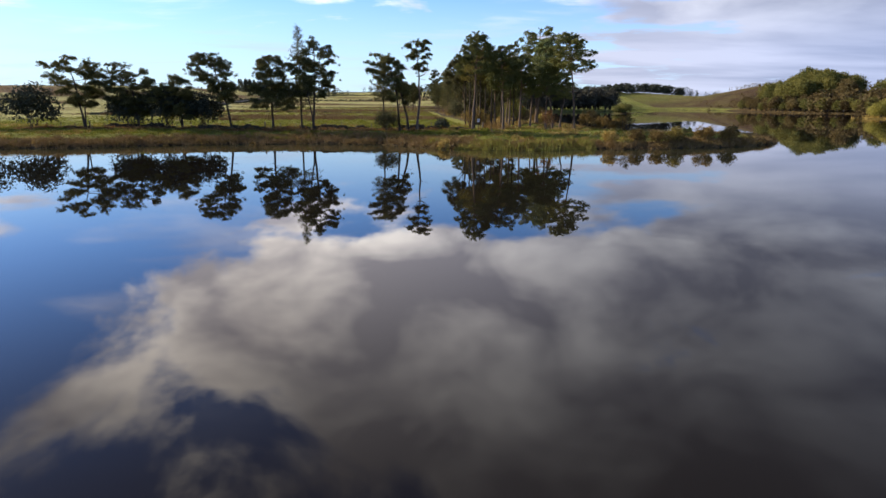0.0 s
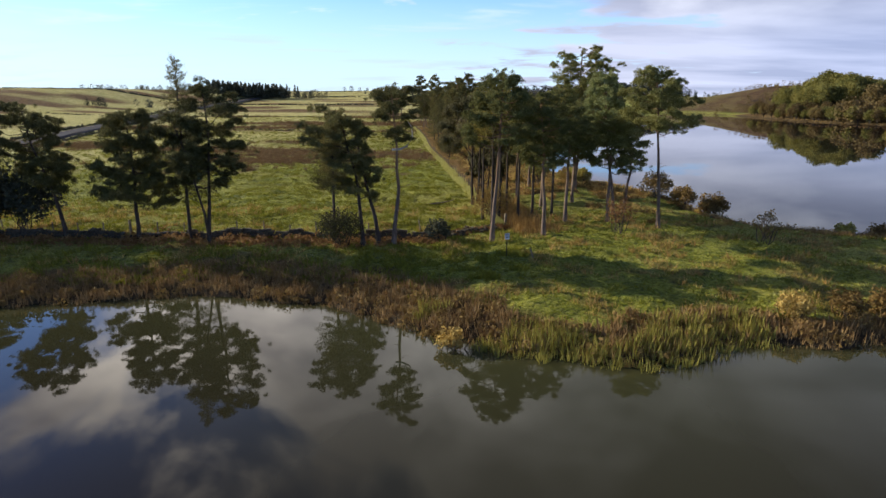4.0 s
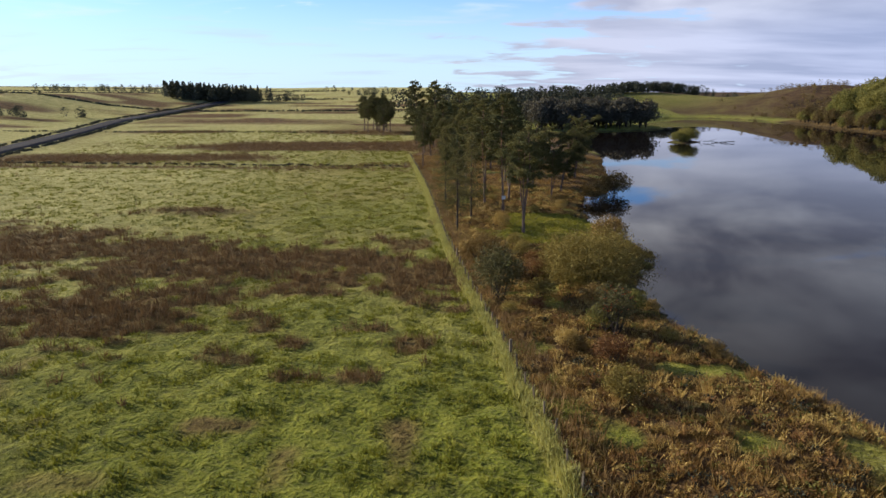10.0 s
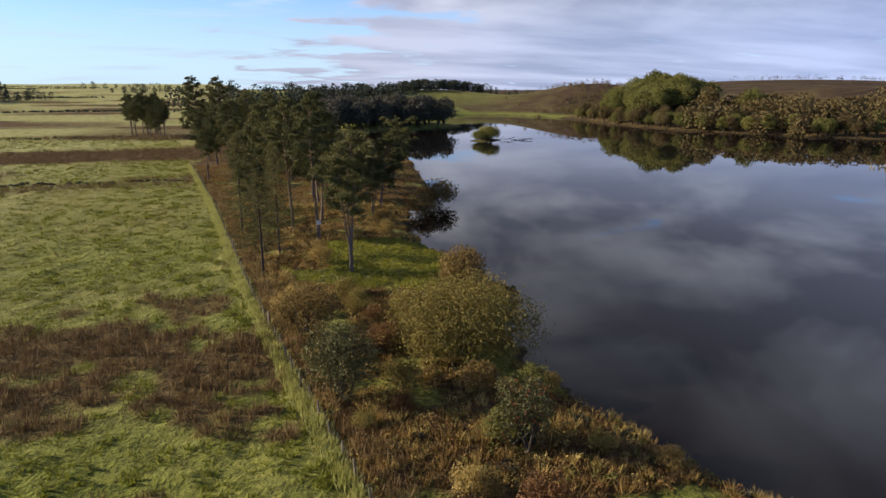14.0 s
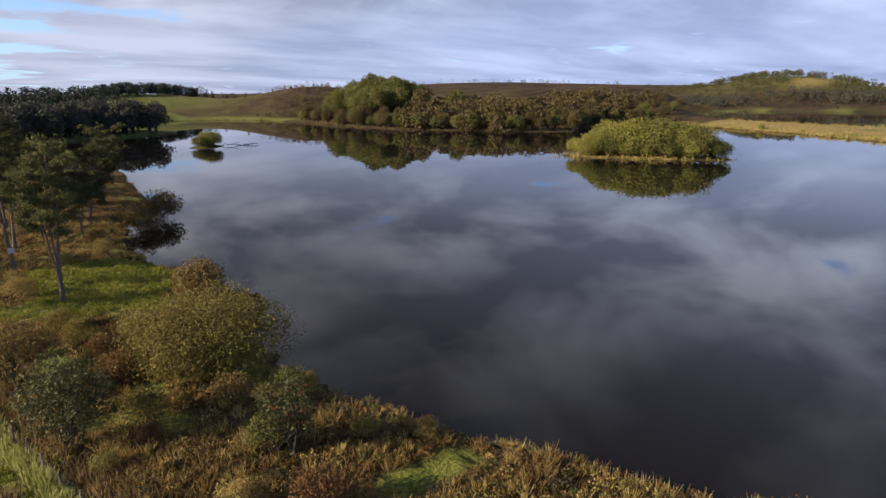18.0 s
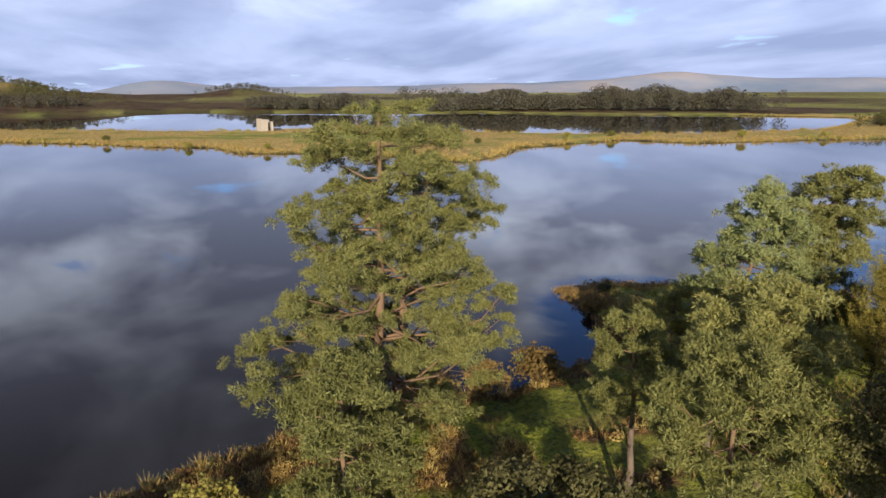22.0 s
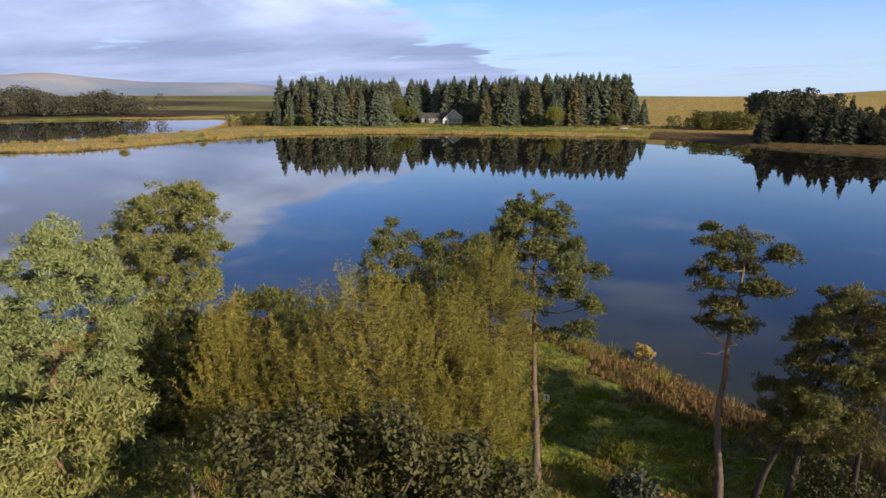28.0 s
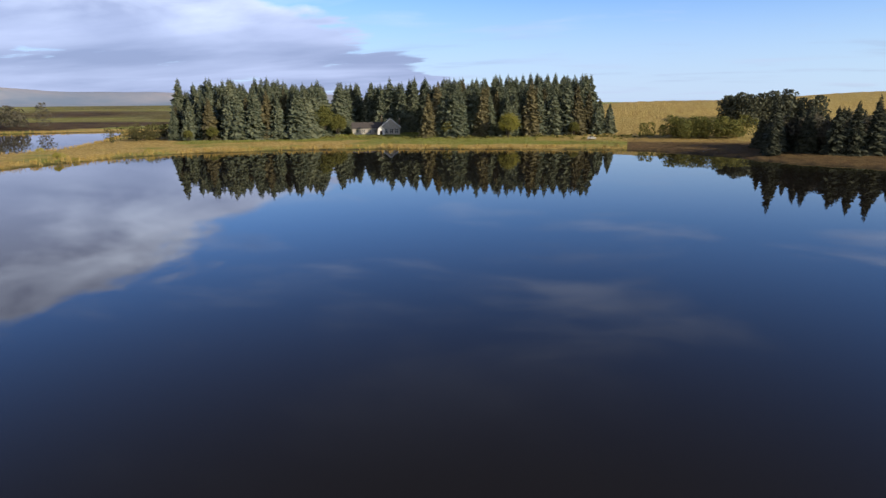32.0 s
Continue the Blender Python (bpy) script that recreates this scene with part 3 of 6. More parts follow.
def ground_height(x, y, s=None):
    x, y = np.asarray(x, float), np.asarray(y, float)
    s = shore(x, y) if s is None else s
    land = 0.12 + 1.25 * (1 - np.exp(-np.maximum(s, 0) / 4.5)) + 0.0075 * np.clip(s - 60, 0, 1200)
    for cx, cy, h, a, b in HILLS:
        land = land + h * np.exp(-((x - cx) / a) ** 2 - ((y - cy) / b) ** 2) * np.clip(s / 40, 0, 1)
    far = np.clip(s / 400, 0, 1)
    land = land + far * ((lattice(x, y, 260, 9) - 0.5) * 6) + np.clip(s / 3, 0, 1) * ((lattice(x, y, 0.85, 5) - 0.5) * 0.34 + (lattice(x, y, 2.3, 7) - 0.5) * 0.3 + (lattice(x, y, 6, 6) - 0.5) * 0.3)
    # the fields beyond the pasture climb to the north-west
    land = land + 17 * ease((y - 320) / (200 + 420 * ease((x + 300) / 150))) * ease((60 - x) / 80) * np.clip(s / 60, 0, 1)
    # low mound in the pasture, spit kept low
    land = land + 0.9 * np.exp(-((x + 46) / 9) ** 2 - ((y - 234) / 4.5) ** 2)
    bed = -0.12 + np.maximum(s * 0.16, -3.0)
    return np.where(s > 0, land, bed)


def gh(x, y):
    return float(ground_height(np.array([x]), np.array([y]))[0])


def rush_mask(x, y):
    wob = (lattice(x, y, 7, 21) - 0.5) * 9 + (lattice(x, y, 2.2, 22) - 0.5) * 4
    band = np.abs(y - (196.5 - 0.25 * (x + 10)) + wob) - 7.5
    lobe = np.hypot((x + 37) / 1.3, y - 184) - 8 + wob * 0.5
    m = np.clip(-np.minimum(band, lobe) / 3.5 + 0.35 + (lattice(x, y, 1.6, 26) - 0.5) * 2.4 + (lattice(x, y, 4.5, 28) - 0.5) * 1.6, 0, 0.9) * (x < -1.5) * (x > -140)
    m = np.maximum(m, np.clip((lattice(x, y, 3.2, 27) - 0.66) * 5, 0, 0.8) * np.clip((y - 150) / 12, 0, 1) * (y < 215) * (x < -3) * (x > -70))
    mound = np.clip(1.2 - np.hypot((x + 46) / 10, (y - 232) / 3.5) + wob * 0.06, 0, 1) * (y < 234)
    far = np.clip((lattice(x * 0.45, y, 16, 23) - 0.52) * 6, 0, 1) * np.clip((y - 285) / 30, 0, 1) * (x < 0) * np.clip((900 - y) / 200, 0, 1)
    far = np.maximum(far, 0.75 * np.clip((y - 330) / 60, 0, 1) * np.clip((620 - y) / 100, 0, 1) * (x > -170) * (x < 0) * np.clip((lattice(x * 0.3, y, 30, 24) - 0.3) * 5, 0, 1))
    ditch = np.clip(1.3 - np.abs(y - 297 - 0.02 * x) / 1.6, 0, 1) * (x < -12) * (x > -150)
    return np.clip(np.maximum.reduce([m, mound, far, ditch]), 0, 1)


def fence_x(y):
    """The line between the pasture and the lakeside strip."""
    return np.interp(y, [108, 116, 119, 139, 176, 188, 208, 230, 264, 400], [8.5, 7.8, 6.9, 5.2, 0.9, -0.7, -3.0, -4.9, -7.6, -22])


def strip_mask(x, y, s):
    """Rough vegetation between fence and lake."""
    open_point = (y < 137 + (lattice(x, y, 3, 40) - 0.5) * 8) & (x > fence_x(y) + 2.5) & (s > 2.2) & (lattice(x, y, 2.2, 42) > 0.2)
    m = (x > fence_x(y)) & (y > 116) & (y < 460) & (s < 60) & (x < 120) & ~open_point
    lawn = (np.hypot((x - 12) / 8.5, (y - 221) / 15) + (lattice(x, y, 5, 37) - 0.5) * 0.8 + (lattice(x, y, 1.6, 38) - 0.5) * 0.4 < 0.95)
    return m * np.where(lawn, 0.0, 1.0)


def lines(fine, step, coarse, cstep, outer):
    a = list(np.arange(fine[0], fine[1], step))
    b = list(np.arange(coarse[0], fine[0] - 1e-6, cstep)) + a + list(np.arange(fine[1], coarse[1], cstep))
    v, d = b[-1], cstep
    up = []
    while v < outer[1]:
        d *= 1.13
        v += d
        up.append(v)
    v, d, dn = b[0], cstep, []
    while v > outer[0]:
        d *= 1.13
        v -= d
        dn.append(v)
    return np.array(dn[::-1] + b + up)


gx = lines((-62, 62), 0.6, (-220, 420), 4.5, (-4300, 4300))
gy = lines((78, 250), 0.6, (-330, 650), 4.5, (-4300, 4300))
X, Y = np.meshgrid(gx, gy)
S = shore(X, Y)
Z = ground_height(X, Y, S)
nx, ny = len(gx), len(gy)
idx = np.arange(nx * ny).reshape(ny, nx)
F = np.stack([idx[:-1, :-1], idx[:-1, 1:], idx[1:, 1:], idx[1:, :-1]], -1).reshape(-1, 4)
me = quick_mesh("ground", np.stack([X, Y, Z], -1).reshape(-1, 3), F, M_GROUND, True)


def attribute(me, name, values):
    a = me.attributes.new(name, "FLOAT", "POINT")
    a.data.foreach_set("value", np.asarray(values, np.float32).ravel())


strip = strip_mask(X, Y, S)
POINT = (Y < 140) & (X > fence_x(Y) + 1) & (Y > 88) & (S > 1.5) & (X < 62) | (Y < 107) & (S > 1.5) & (X > -70) & (X < 62)
BANK = (Y < 108) * (Y > 60) * (X < 40) * np.clip((np.where(X < 6, 6.5, 3.5) - S) / 2 + (lattice(X, Y, 2.6, 48) - 0.5) * 2.4, 0, 0.9)
# ground of the far south bank, coloured dark brown through the rush mask
DARKBANK = (X < 24) & (X > -150) & (Y < -90) & (Y > -275) & (S < 60)
attribute(me, "rush", np.clip(DARKBANK * 0.95 + BANK +  POINT * np.clip((lattice(X, Y, 2.4, 43) - 0.66) * 4, 0, 0.5) + rush_mask(X, Y) + ((X > 200) & (X < 420) & (Y > 335) & (Y < 570) & (S < 60)) * 0.9 + strip * np.clip((lattice(X, Y, 3.5, 31) - 0.16) * 5, 0, 1), 0, 1))
attribute(me, "mud", np.clip(1 - (S - 0.2) / 1.2, 0, 1))
spit = (X > 150) & (X < 440) & (S < 45) & (Y < 330) & (Y > -330) | (Y < -90) & (S < 14) & (X > 26) & (X < 330)
attribute(me, "gold", spit * np.clip((lattice(X, Y, 14, 33) - 0.12) * 4, 0, 1) * np.clip(S, 0, 1) + ((Y < -235) & (X < 70) & (X > -330)) * (0.45 + 0.5 * lattice(X, Y, 30, 39)) + 0.9 * np.clip(1.6 - 1.4 * np.hypot((X - 880) / 60, (Y - 432) / 26), 0, 1))
attribute(me, "heath", np.clip(((X > 190) & (Y > 330)) * np.clip((S - 4) / 20, 0, 1) + ((X > 300) & (Y > 330) | (X > 430)) * np.clip((S - 2) / 25, 0, 1) * (0.75 + 0.5 * (lattice(X, Y, 120, 45) > 0.35)) - 0.85 * (lattice(X, Y, 170, 46) > 0.74) * (Y < 300) * (S > 45), 0, 1) * np.clip(np.hypot((X - 195) / 150, (Y - 860) / 150) - 0.3, 0.35, 1) * np.clip(np.hypot((X - 940) / 170, (Y - 490) / 150), 0.55, 1) * np.where((X > 640) & (Y < 60), np.clip(1.5 * lattice(X, Y, 130, 72) - 0.1, 0.1, 1), 1))
fields = np.clip((np.sin(Y * 0.021 + lattice(X, Y, 400, 35) * 2) * 0.5 + 0.6), 0, 1) * np.clip((Y - 420) / 200, 0, 1) * (X < 0) + ((Y < -240) & (X < 60)) * 0.95
# straw fields and pale verge; the 0.3 term past y 205 paints haze glare
attribute(me, "straw_glare", np.clip(fields + 0.3 * np.clip((Y - 205) / 60, 0, 1) * (X < 0) + np.clip((lattice(X, Y, 18, 36) - 0.6) * 1.2, 0, 0.3) + 0.9 * np.exp(-((X - fence_x(Y) + 0.4) / 0.6) ** 2) * (Y > 116) * (Y < 400), 0, 1))
# grows towards the far left, where haze and low-sun glare are painted in
attribute(me, "pale_glare", np.clip(0.8 * ease((Y - 300) / 200) * ease((20 - X) / 60) + 0.7 * ease((-X - 25) / 45) * ease((Y - 140) / 60) + 0.2 * ease((Y - 150) / 60), 0, 0.85) * (X < 10) * np.clip(0.55 + 0.9 * lattice(X, Y, 26, 71), 0, 1))
ground = tagged(new("ground", me), "pasture, heath and marshy shore round the lake", "ground", kind="structure")

wx, wy = np.arange(-260, 800, 6.0), np.arange(-340, 720, 6.0)
wx = np.unique(np.concatenate([wx, np.arange(-60, 70, 2.0)]))
wy = np.unique(np.concatenate([wy, np.arange(60, 130, 2.0)]))
X2, Y2 = np.meshgrid(wx, wy)
idx = np.arange(X2.size).reshape(X2.shape)
F = np.stack([idx[:-1, :-1], idx[:-1, 1:], idx[1:, 1:], idx[1:, :-1]], -1).reshape(-1, 4)
me = quick_mesh("water", np.stack([X2, Y2, 0 * X2], -1).reshape(-1, 3), F, M_WATER, True)
s2 = shore(X2, Y2)
attribute(me, "shallow", np.maximum(np.clip(1 + s2 / 26, 0, 1) ** 1.3, 0.12 * np.clip(1 + s2 / 90, 0, 1)) * ((X2 < 70) & (Y2 < 100)))
water = tagged(new("water", me), "still peat-brown lake water mirroring the sky", "water", kind="structure")

# ---- trees ----


def limb(start, end, r, sag=0.0, n=5, wob=0.12):
    t = np.linspace(0, 1, n)[:, None]
    p = np.asarray(start) * (1 - t) + np.asarray(end) * t
    p[:, 2] += (4 * t * (1 - t))[:, 0] * sag
    ln = np.linalg.norm(np.subtract(end, start))
    p[1:-1] += r.normal(size=(n - 2, 3)) * wob * ln * 0.35
    return p


def puffs(centres, r, count=56, size=0.36, needle=0.2, width=0.02):
    """Rounded clumps of short needles, bristling outwards and upwards."""
    n = len(centres)
    d = r.normal(size=(n, count, 3))
    d[..., 2] += 0.25
    d /= np.linalg.norm(d, axis=-1)[..., None]
    s = size * r.uniform(0.7, 1.25, (n, 1, 1))
    base = np.asarray(centres)[:, None] + d * s * r.uniform(0.25, 0.9, (n, count, 1)) * [1, 1, 0.72]
    e = np.cross(d, r.normal(size=(n, count, 3))) * 0.8 + d * 0.55 + [0, 0, 0.3]
    e /= np.linalg.norm(e, axis=-1)[..., None]
    side = np.cross(e, d + r.normal(size=(n, count, 3)) * 0.3)
    side /= np.linalg.norm(side, axis=-1)[..., None] + 1e-9
    ln = needle * r.uniform(0.7, 1.3, (n, count, 1))
    w = width * r.uniform(0.7, 1.3, (n, count, 1))
    v = np.stack([base - side * w, base + side * w, base + e * ln], 2).reshape(-1, 3)
    return v, np.arange(n * count * 3).reshape(-1, 3)


def pine_parts(seed, height, crown0=0.45, radius=3.2, limbs=22, pads=4, lean=(0, 0), trunk_r=0.2, shape="round", stems=1, sway=0.25, offset=(0, 0), count=56, size=0.36, needle=0.2, width=0.02, full=1.0):
    """A Scots pine: bare lower trunk, limbs that end in rounded pads of needles. Returns trunk and crown arrays."""
    r = np.random.default_rng(seed)
    wood, cen = [], []
    for st in range(stems):
        top = np.array([lean[0], lean[1], height * (1 if st == 0 else r.uniform(0.82, 0.95))]) + (r.normal(size=3) * [1.3, 1.3, 0] if st else 0)
        t = np.linspace(0, 1, 9)
        trunk = t[:, None] * top * np.array([1, 1, 1])
        trunk[:, :2] *= t[:, None] ** 0.3
        trunk[1:-1, :2] += np.cumsum(r.normal(size=(7, 2)) * sway * 0.35, 0) * np.sin(np.pi * t[1:-1])[:, None]
        rr = trunk_r * (0.7 if st else 1) * (1 - 0.82 * t) * np.where(t < 0.05, 1.35, 1)
        wood.append(tube(trunk, rr, 8))
        at = lambda f: np.array([np.interp(f, t, trunk[:, i]) for i in range(3)])
        for i in range(limbs // stems):
            f = crown0 + (0.99 - crown0) * (i + r.uniform(0.1, 0.9)) / (limbs / stems)
            g = (f - crown0) / (1 - crown0)
            if shape == "round":
                reach = radius * (0.55 + 0.45 * np.sin(np.pi * min(1, 0.25 + 0.75 * g))) * r.uniform(0.6, 1.1) * (1 - 0.4 * g ** 3)
            elif shape == "cone":
                reach = radius * (1.03 - 0.52 * g) * r.uniform(0.65, 1.1)
            else:
                reach = radius * (0.45 + 0.75 * g) * r.uniform(0.6, 1.1) * (1 - 0.4 * g ** 6)
            a = i * 2.4 + r.uniform(-0.5, 0.5)
            s0 = at(f)
            e = s0 + [np.cos(a) * reach + offset[0] * g, np.sin(a) * reach + offset[1] * g, reach * r.uniform(0.0, 0.4) + 0.15]
            p = limb(s0, e, r, -0.12 * reach)
            wood.append(tube(p, np.linspace(trunk_r * 0.3 * (1 - 0.5 * g), 0.012, 5), 5))
            m = max(2, int(round(pads * (0.5 + 0.6 * reach / radius))))
            for b in range(m):
                k = 1.0 if b == 0 else r.uniform(0.32, 0.95)
                q = np.array([np.interp(k, np.linspace(0, 1, 5), p[:, c]) for c in range(3)])
                turn = a + (r.uniform(0.4, 1.2) * (1 if b % 2 else -1) if b else 0)
                out = reach * r.uniform(0.18, 0.42) if b else 0.1
                c = q + [np.cos(turn) * out, np.sin(turn) * out, 0.1 * out + 0.1]
                if b:
                    wood.append(tube(np.array([q, (q + c) / 2 + [0, 0, -0.03], c]), [0.018, 0.012, 0.006], 3))
                pr = min(0.5, 0.18 * radius) * r.uniform(0.7, 1.3) * full
                n = int(8 * (0.6 + pr) * full)
                w = r.normal(size=(n, 3)) * [0.6 * pr, 0.6 * pr, 0.2 * pr]
                w[:, 2] -= 0.25 * (w[:, 0] ** 2 + w[:, 1] ** 2) / pr
                cen.append(c + w)
        cen.append(at(1.0) + r.normal(size=(14, 3)) * [0.4, 0.4, 0.3])
    # a few dead snags under the crown
    for i in range(4):
        f = r.uniform(crown0 * 0.55, crown0)
        a = r.uniform(0, 6.28)
        wood.append(tube(limb(at(f), at(f) + [np.cos(a) * r.uniform(0.5, 1.5), np.sin(a) * r.uniform(0.5, 1.5), r.uniform(-0.2, 0.4)], r), np.linspace(0.035, 0.008, 5), 4))
    return join(*wood), puffs(np.concatenate(cen), r, count, size, needle, width)


def larch_parts(seed, height, crown0=0.2, radius=2.4, whorls=34, per=7, droop=0.25, trunk_r=0.16, tuft=0.2, lean=(0, 0), plume=0.0):
    """A larch: straight stem, light sprays, shoots that curl upwards at the tips."""
    r = np.random.default_rng(seed)
    t = np.linspace(0, 1, 8)
    trunk = np.stack([t * lean[0], t * lean[1], t * height], 1)
    wood, cen = [tube(trunk, trunk_r * (1 - 0.9 * t) + 0.01, 7)], []
    for i in range(whorls * 3):
        g = i / (whorls * 3)
        f = crown0 + (0.99 - crown0) * g
        reach = radius * (1.05 - g) ** (0.5 if plume else 0.7) * r.uniform(0.6, 1.15)
        a = i * 2.399 + r.uniform(-0.3, 0.3)
        s0 = np.array([lean[0] * f, lean[1] * f, height * f])
        e = s0 + [np.cos(a) * reach, np.sin(a) * reach, reach * (r.uniform(0.1, 0.55) if plume else r.uniform(-droop, droop * 0.6))]
        p = limb(s0, e, r, -0.12 * reach, 4, 0.06)
        wood.append(tube(p, np.linspace(0.03, 0.006, 4), 3))
        m = int(per * (0.5 + reach / radius * 1.6))
        k = r.uniform(0.15, 1.05, m)
        c = np.stack([np.interp(k, np.linspace(0, 1, 4), p[:, q]) for q in range(3)], 1) + r.normal(size=(m, 3)) * 0.1 * (0.5 + k[:, None])
        cen.append(c)
        if plume > 0:
            for b in range(3):
                q = np.array([np.interp([1.0, 0.75, 0.5][b], np.linspace(0, 1, 4), p[:, c]) for c in range(3)])
                hgt = plume * r.uniform(0.5, 1.3)
                tip = q + [np.cos(a) * 0.25 * hgt + r.normal() * 0.12, np.sin(a) * 0.25 * hgt + r.normal() * 0.12, hgt]
                u = np.linspace(0, 1, 11)[:, None]
                cen.append(q * (1 - u) + tip * u + r.normal(size=(11, 3)) * 0.02)
    return join(*wood), tufts(np.concatenate(cen), r, 7, tuft, tuft * 0.13, 0.5)


def broad_parts(seed, height, radius, crown0=0.3, blobs=16, n=4200, leaf=0.17, trunk_r=0.2, stems=1, flat=0.8):
    """A broadleaf tree or bush: limbs ending in rounded masses of leaves."""
    r = np.random.default_rng(seed)
    wood, cs, ns = [], [], []
    zc = height * (crown0 + 1) / 2
    for b in range(blobs):
        a, u = b * 2.4 + r.uniform(-0.4, 0.4), (b + 0.5) / blobs
        el = 1 - 1.6 * u
        rad = radius * (0.62 if blobs < 30 else 0.7) * np.sqrt(max(0.05, 1 - el * el)) * (r.uniform(0.8, 1.15) if blobs < 30 else r.uniform(0.5, 1.3))
        c = np.array([np.cos(a) * rad, np.sin(a) * rad, zc + el * (height - zc) * 0.68 + (r.normal() * 0.13 * radius if blobs >= 30 else 0)])
        br = radius * r.uniform(0.34, 0.52) * (20 / max(blobs, 20)) ** 0.5
        s0 = np.array([0, 0, height * crown0 * r.uniform(0.15 if stems > 1 else 0.6, 1.0)]) + (r.normal(size=3) * [0.25, 0.25, 0] if stems > 1 else 0)
        wood.append(tube(limb(s0, c, r, 0.1 * radius), np.linspace(trunk_r * 0.42, 0.02, 5), 5))
        m = n // blobs
        d = r.normal(size=(m, 3))
        d /= np.linalg.norm(d, axis=1)[:, None]
        sh = r.uniform(0.35, 1.0, m) ** 0.45
        lump = 1 + 0.28 * np.sin(d[:, 0] * 7 + b) * np.sin(d[:, 1] * 6 + 2 * b) + 0.2 * np.sin(d[:, 2] * 8 + b)
        cs.append(c + d * (sh * lump * br)[:, None] * [1, 1, flat])
        ns.append(d)
    for st in range(stems):
        a = st * 2.4
        off = np.array([np.cos(a), np.sin(a), 0]) * (0.35 if stems > 1 else 0)
        wood.append(tube(np.array([off, off * 2 + [0, 0, height * crown0 * 0.6], off * 3 + [0.1, 0, zc]]), [trunk_r / (1 + 0.4 * (stems > 1)), trunk_r * 0.7 / (1 + 0.4 * (stems > 1)), trunk_r * 0.3], 7))
    return join(*wood), leaves(np.concatenate(cs), np.concatenate(ns), r, leaf)


def lobed_parts(seed, height, radius, crown0=0.2, lobes=13, n=30000, leaf=0.085, trunk_r=0.2, stems=2, squash=0.8, low=0.0):
    """A spreading broadleaf crown: limbs carry separate lobes, each built of several leafy clumps, with gaps between."""
    r = np.random.default_rng(seed)
    wood, cs, ns = [], [], []
    base = height * crown0
    for b in range(lobes):
        u = (b + 0.5) / lobes
        a = b * 2.4 + r.uniform(-0.5, 0.5)
        up = 1 - (1 - low) * u ** 1.2
        rad = radius * (0.18 + 0.56 * np.sqrt(max(0.0, 1 - (up * 1.02 - 0.28) ** 2 / 0.62))) * r.uniform(0.75, 1.15)
        z = base + (height - base) * (0.22 + 0.62 * up) * r.uniform(0.92, 1.06)
        c = np.array([np.cos(a) * rad, np.sin(a) * rad, z])
        fork = np.array([c[0] * 0.12, c[1] * 0.12, max(base * 1.05, z - 0.8 * rad - r.uniform(0.4, 1.4))])
        path = limb(fork, c, r, 0.08 * radius)
        wood.append(tube(path, np.linspace(trunk_r * 0.32, 0.025, 5), 5))
        lr = radius * r.uniform(0.26, 0.4)
        m = 7
        d = r.normal(size=(m, 3)) * [1, 1, 0.75]
        d /= np.linalg.norm(d, axis=1)[:, None]
        for k in range(m):
            q = c + d[k] * lr * r.uniform(0.45, 0.85) * [1, 1, squash]
            wood.append(tube(np.array([path[3], (path[3] + q) / 2, q]), [0.035, 0.02, 0.008], 3))
            br = lr * r.uniform(0.32, 0.55)
            j = max(40, int(n / lobes / m))
            e = r.normal(size=(j, 3)) + [0, 0, 0.35]
            e /= np.linalg.norm(e, axis=1)[:, None]
            sh = r.uniform(0.3, 1.0, j) ** 0.5 * (1 + 0.3 * np.sin(e[:, 0] * 9 + k) * np.sin(e[:, 1] * 8 + b))
            cs.append(q + e * (sh * br)[:, None] * [1, 1, squash])
            ns.append(e + [0, 0, 0.4])
    for st in range(stems):
        off = np.array([np.cos(st * 2.4), np.sin(st * 2.4), 0]) * (0.3 if stems > 1 else 0)
        wood.append(tube(np.array([off + [0, 0, -0.2], off * 1.6 + [0, 0, base * 0.7], off * 2.0 + [0.1, 0, base + 0.62 * (height - base)]]), [trunk_r, trunk_r * 0.75, trunk_r * 0.3], 8))
    return join(*wood), leaves(np.concatenate(cs), np.concatenate(ns), r, leaf, 0.62, 0.6)


def spruce_parts(seed, height, radius, whorls=24, crown0=0.04):
    """A plantation spruce: close-set drooping boughs on a straight stem, thinning to a pointed leader."""
    r = np.random.default_rng(seed)
    n = whorls * 13
    g = (np.arange(n) + r.uniform(0, 1, n)) / n
    g = 1 - (1 - g) ** 0.75
    z = height * (crown0 + (0.985 - crown0) * g)
    l = (radius * (1 - g) ** 0.7 * r.uniform(0.6, 1.12, n) + 0.12)[:, None]
    a = np.arange(n) * 2.399 + r.normal(size=n) * 0.5
    d = np.stack([np.cos(a), np.sin(a), 0 * a], 1)
    e = np.stack([-np.sin(a), np.cos(a), 0 * a], 1)
    up = np.array([0, 0, 1.0])
    c = z[:, None] * up
    w = 0.26 * l + 0.1
    p = np.stack([c + 0.12 * l * up, c + d * l * 0.55 + e * w - 0.14 * l * up, c + d * l - 0.3 * l * up + 0.1 * up, c + d * l * 0.55 - e * w - 0.14 * l * up, c + d * l * 0.5 - 0.5 * l * up], 1)
    p += r.normal(size=p.shape) * 0.06 * l[:, None]
    k = np.arange(n)[:, None] * 5
    f = np.concatenate([k + q for q in ([0, 1, 2], [0, 2, 3], [0, 4, 2], [1, 4, 3])])
    return tube([(0, 0, -0.2), (0, 0, height * 0.5), (0, 0, height * 0.99)], [radius * 0.09, radius * 0.05, 0.03], 6), (p.reshape(-1, 3), f)


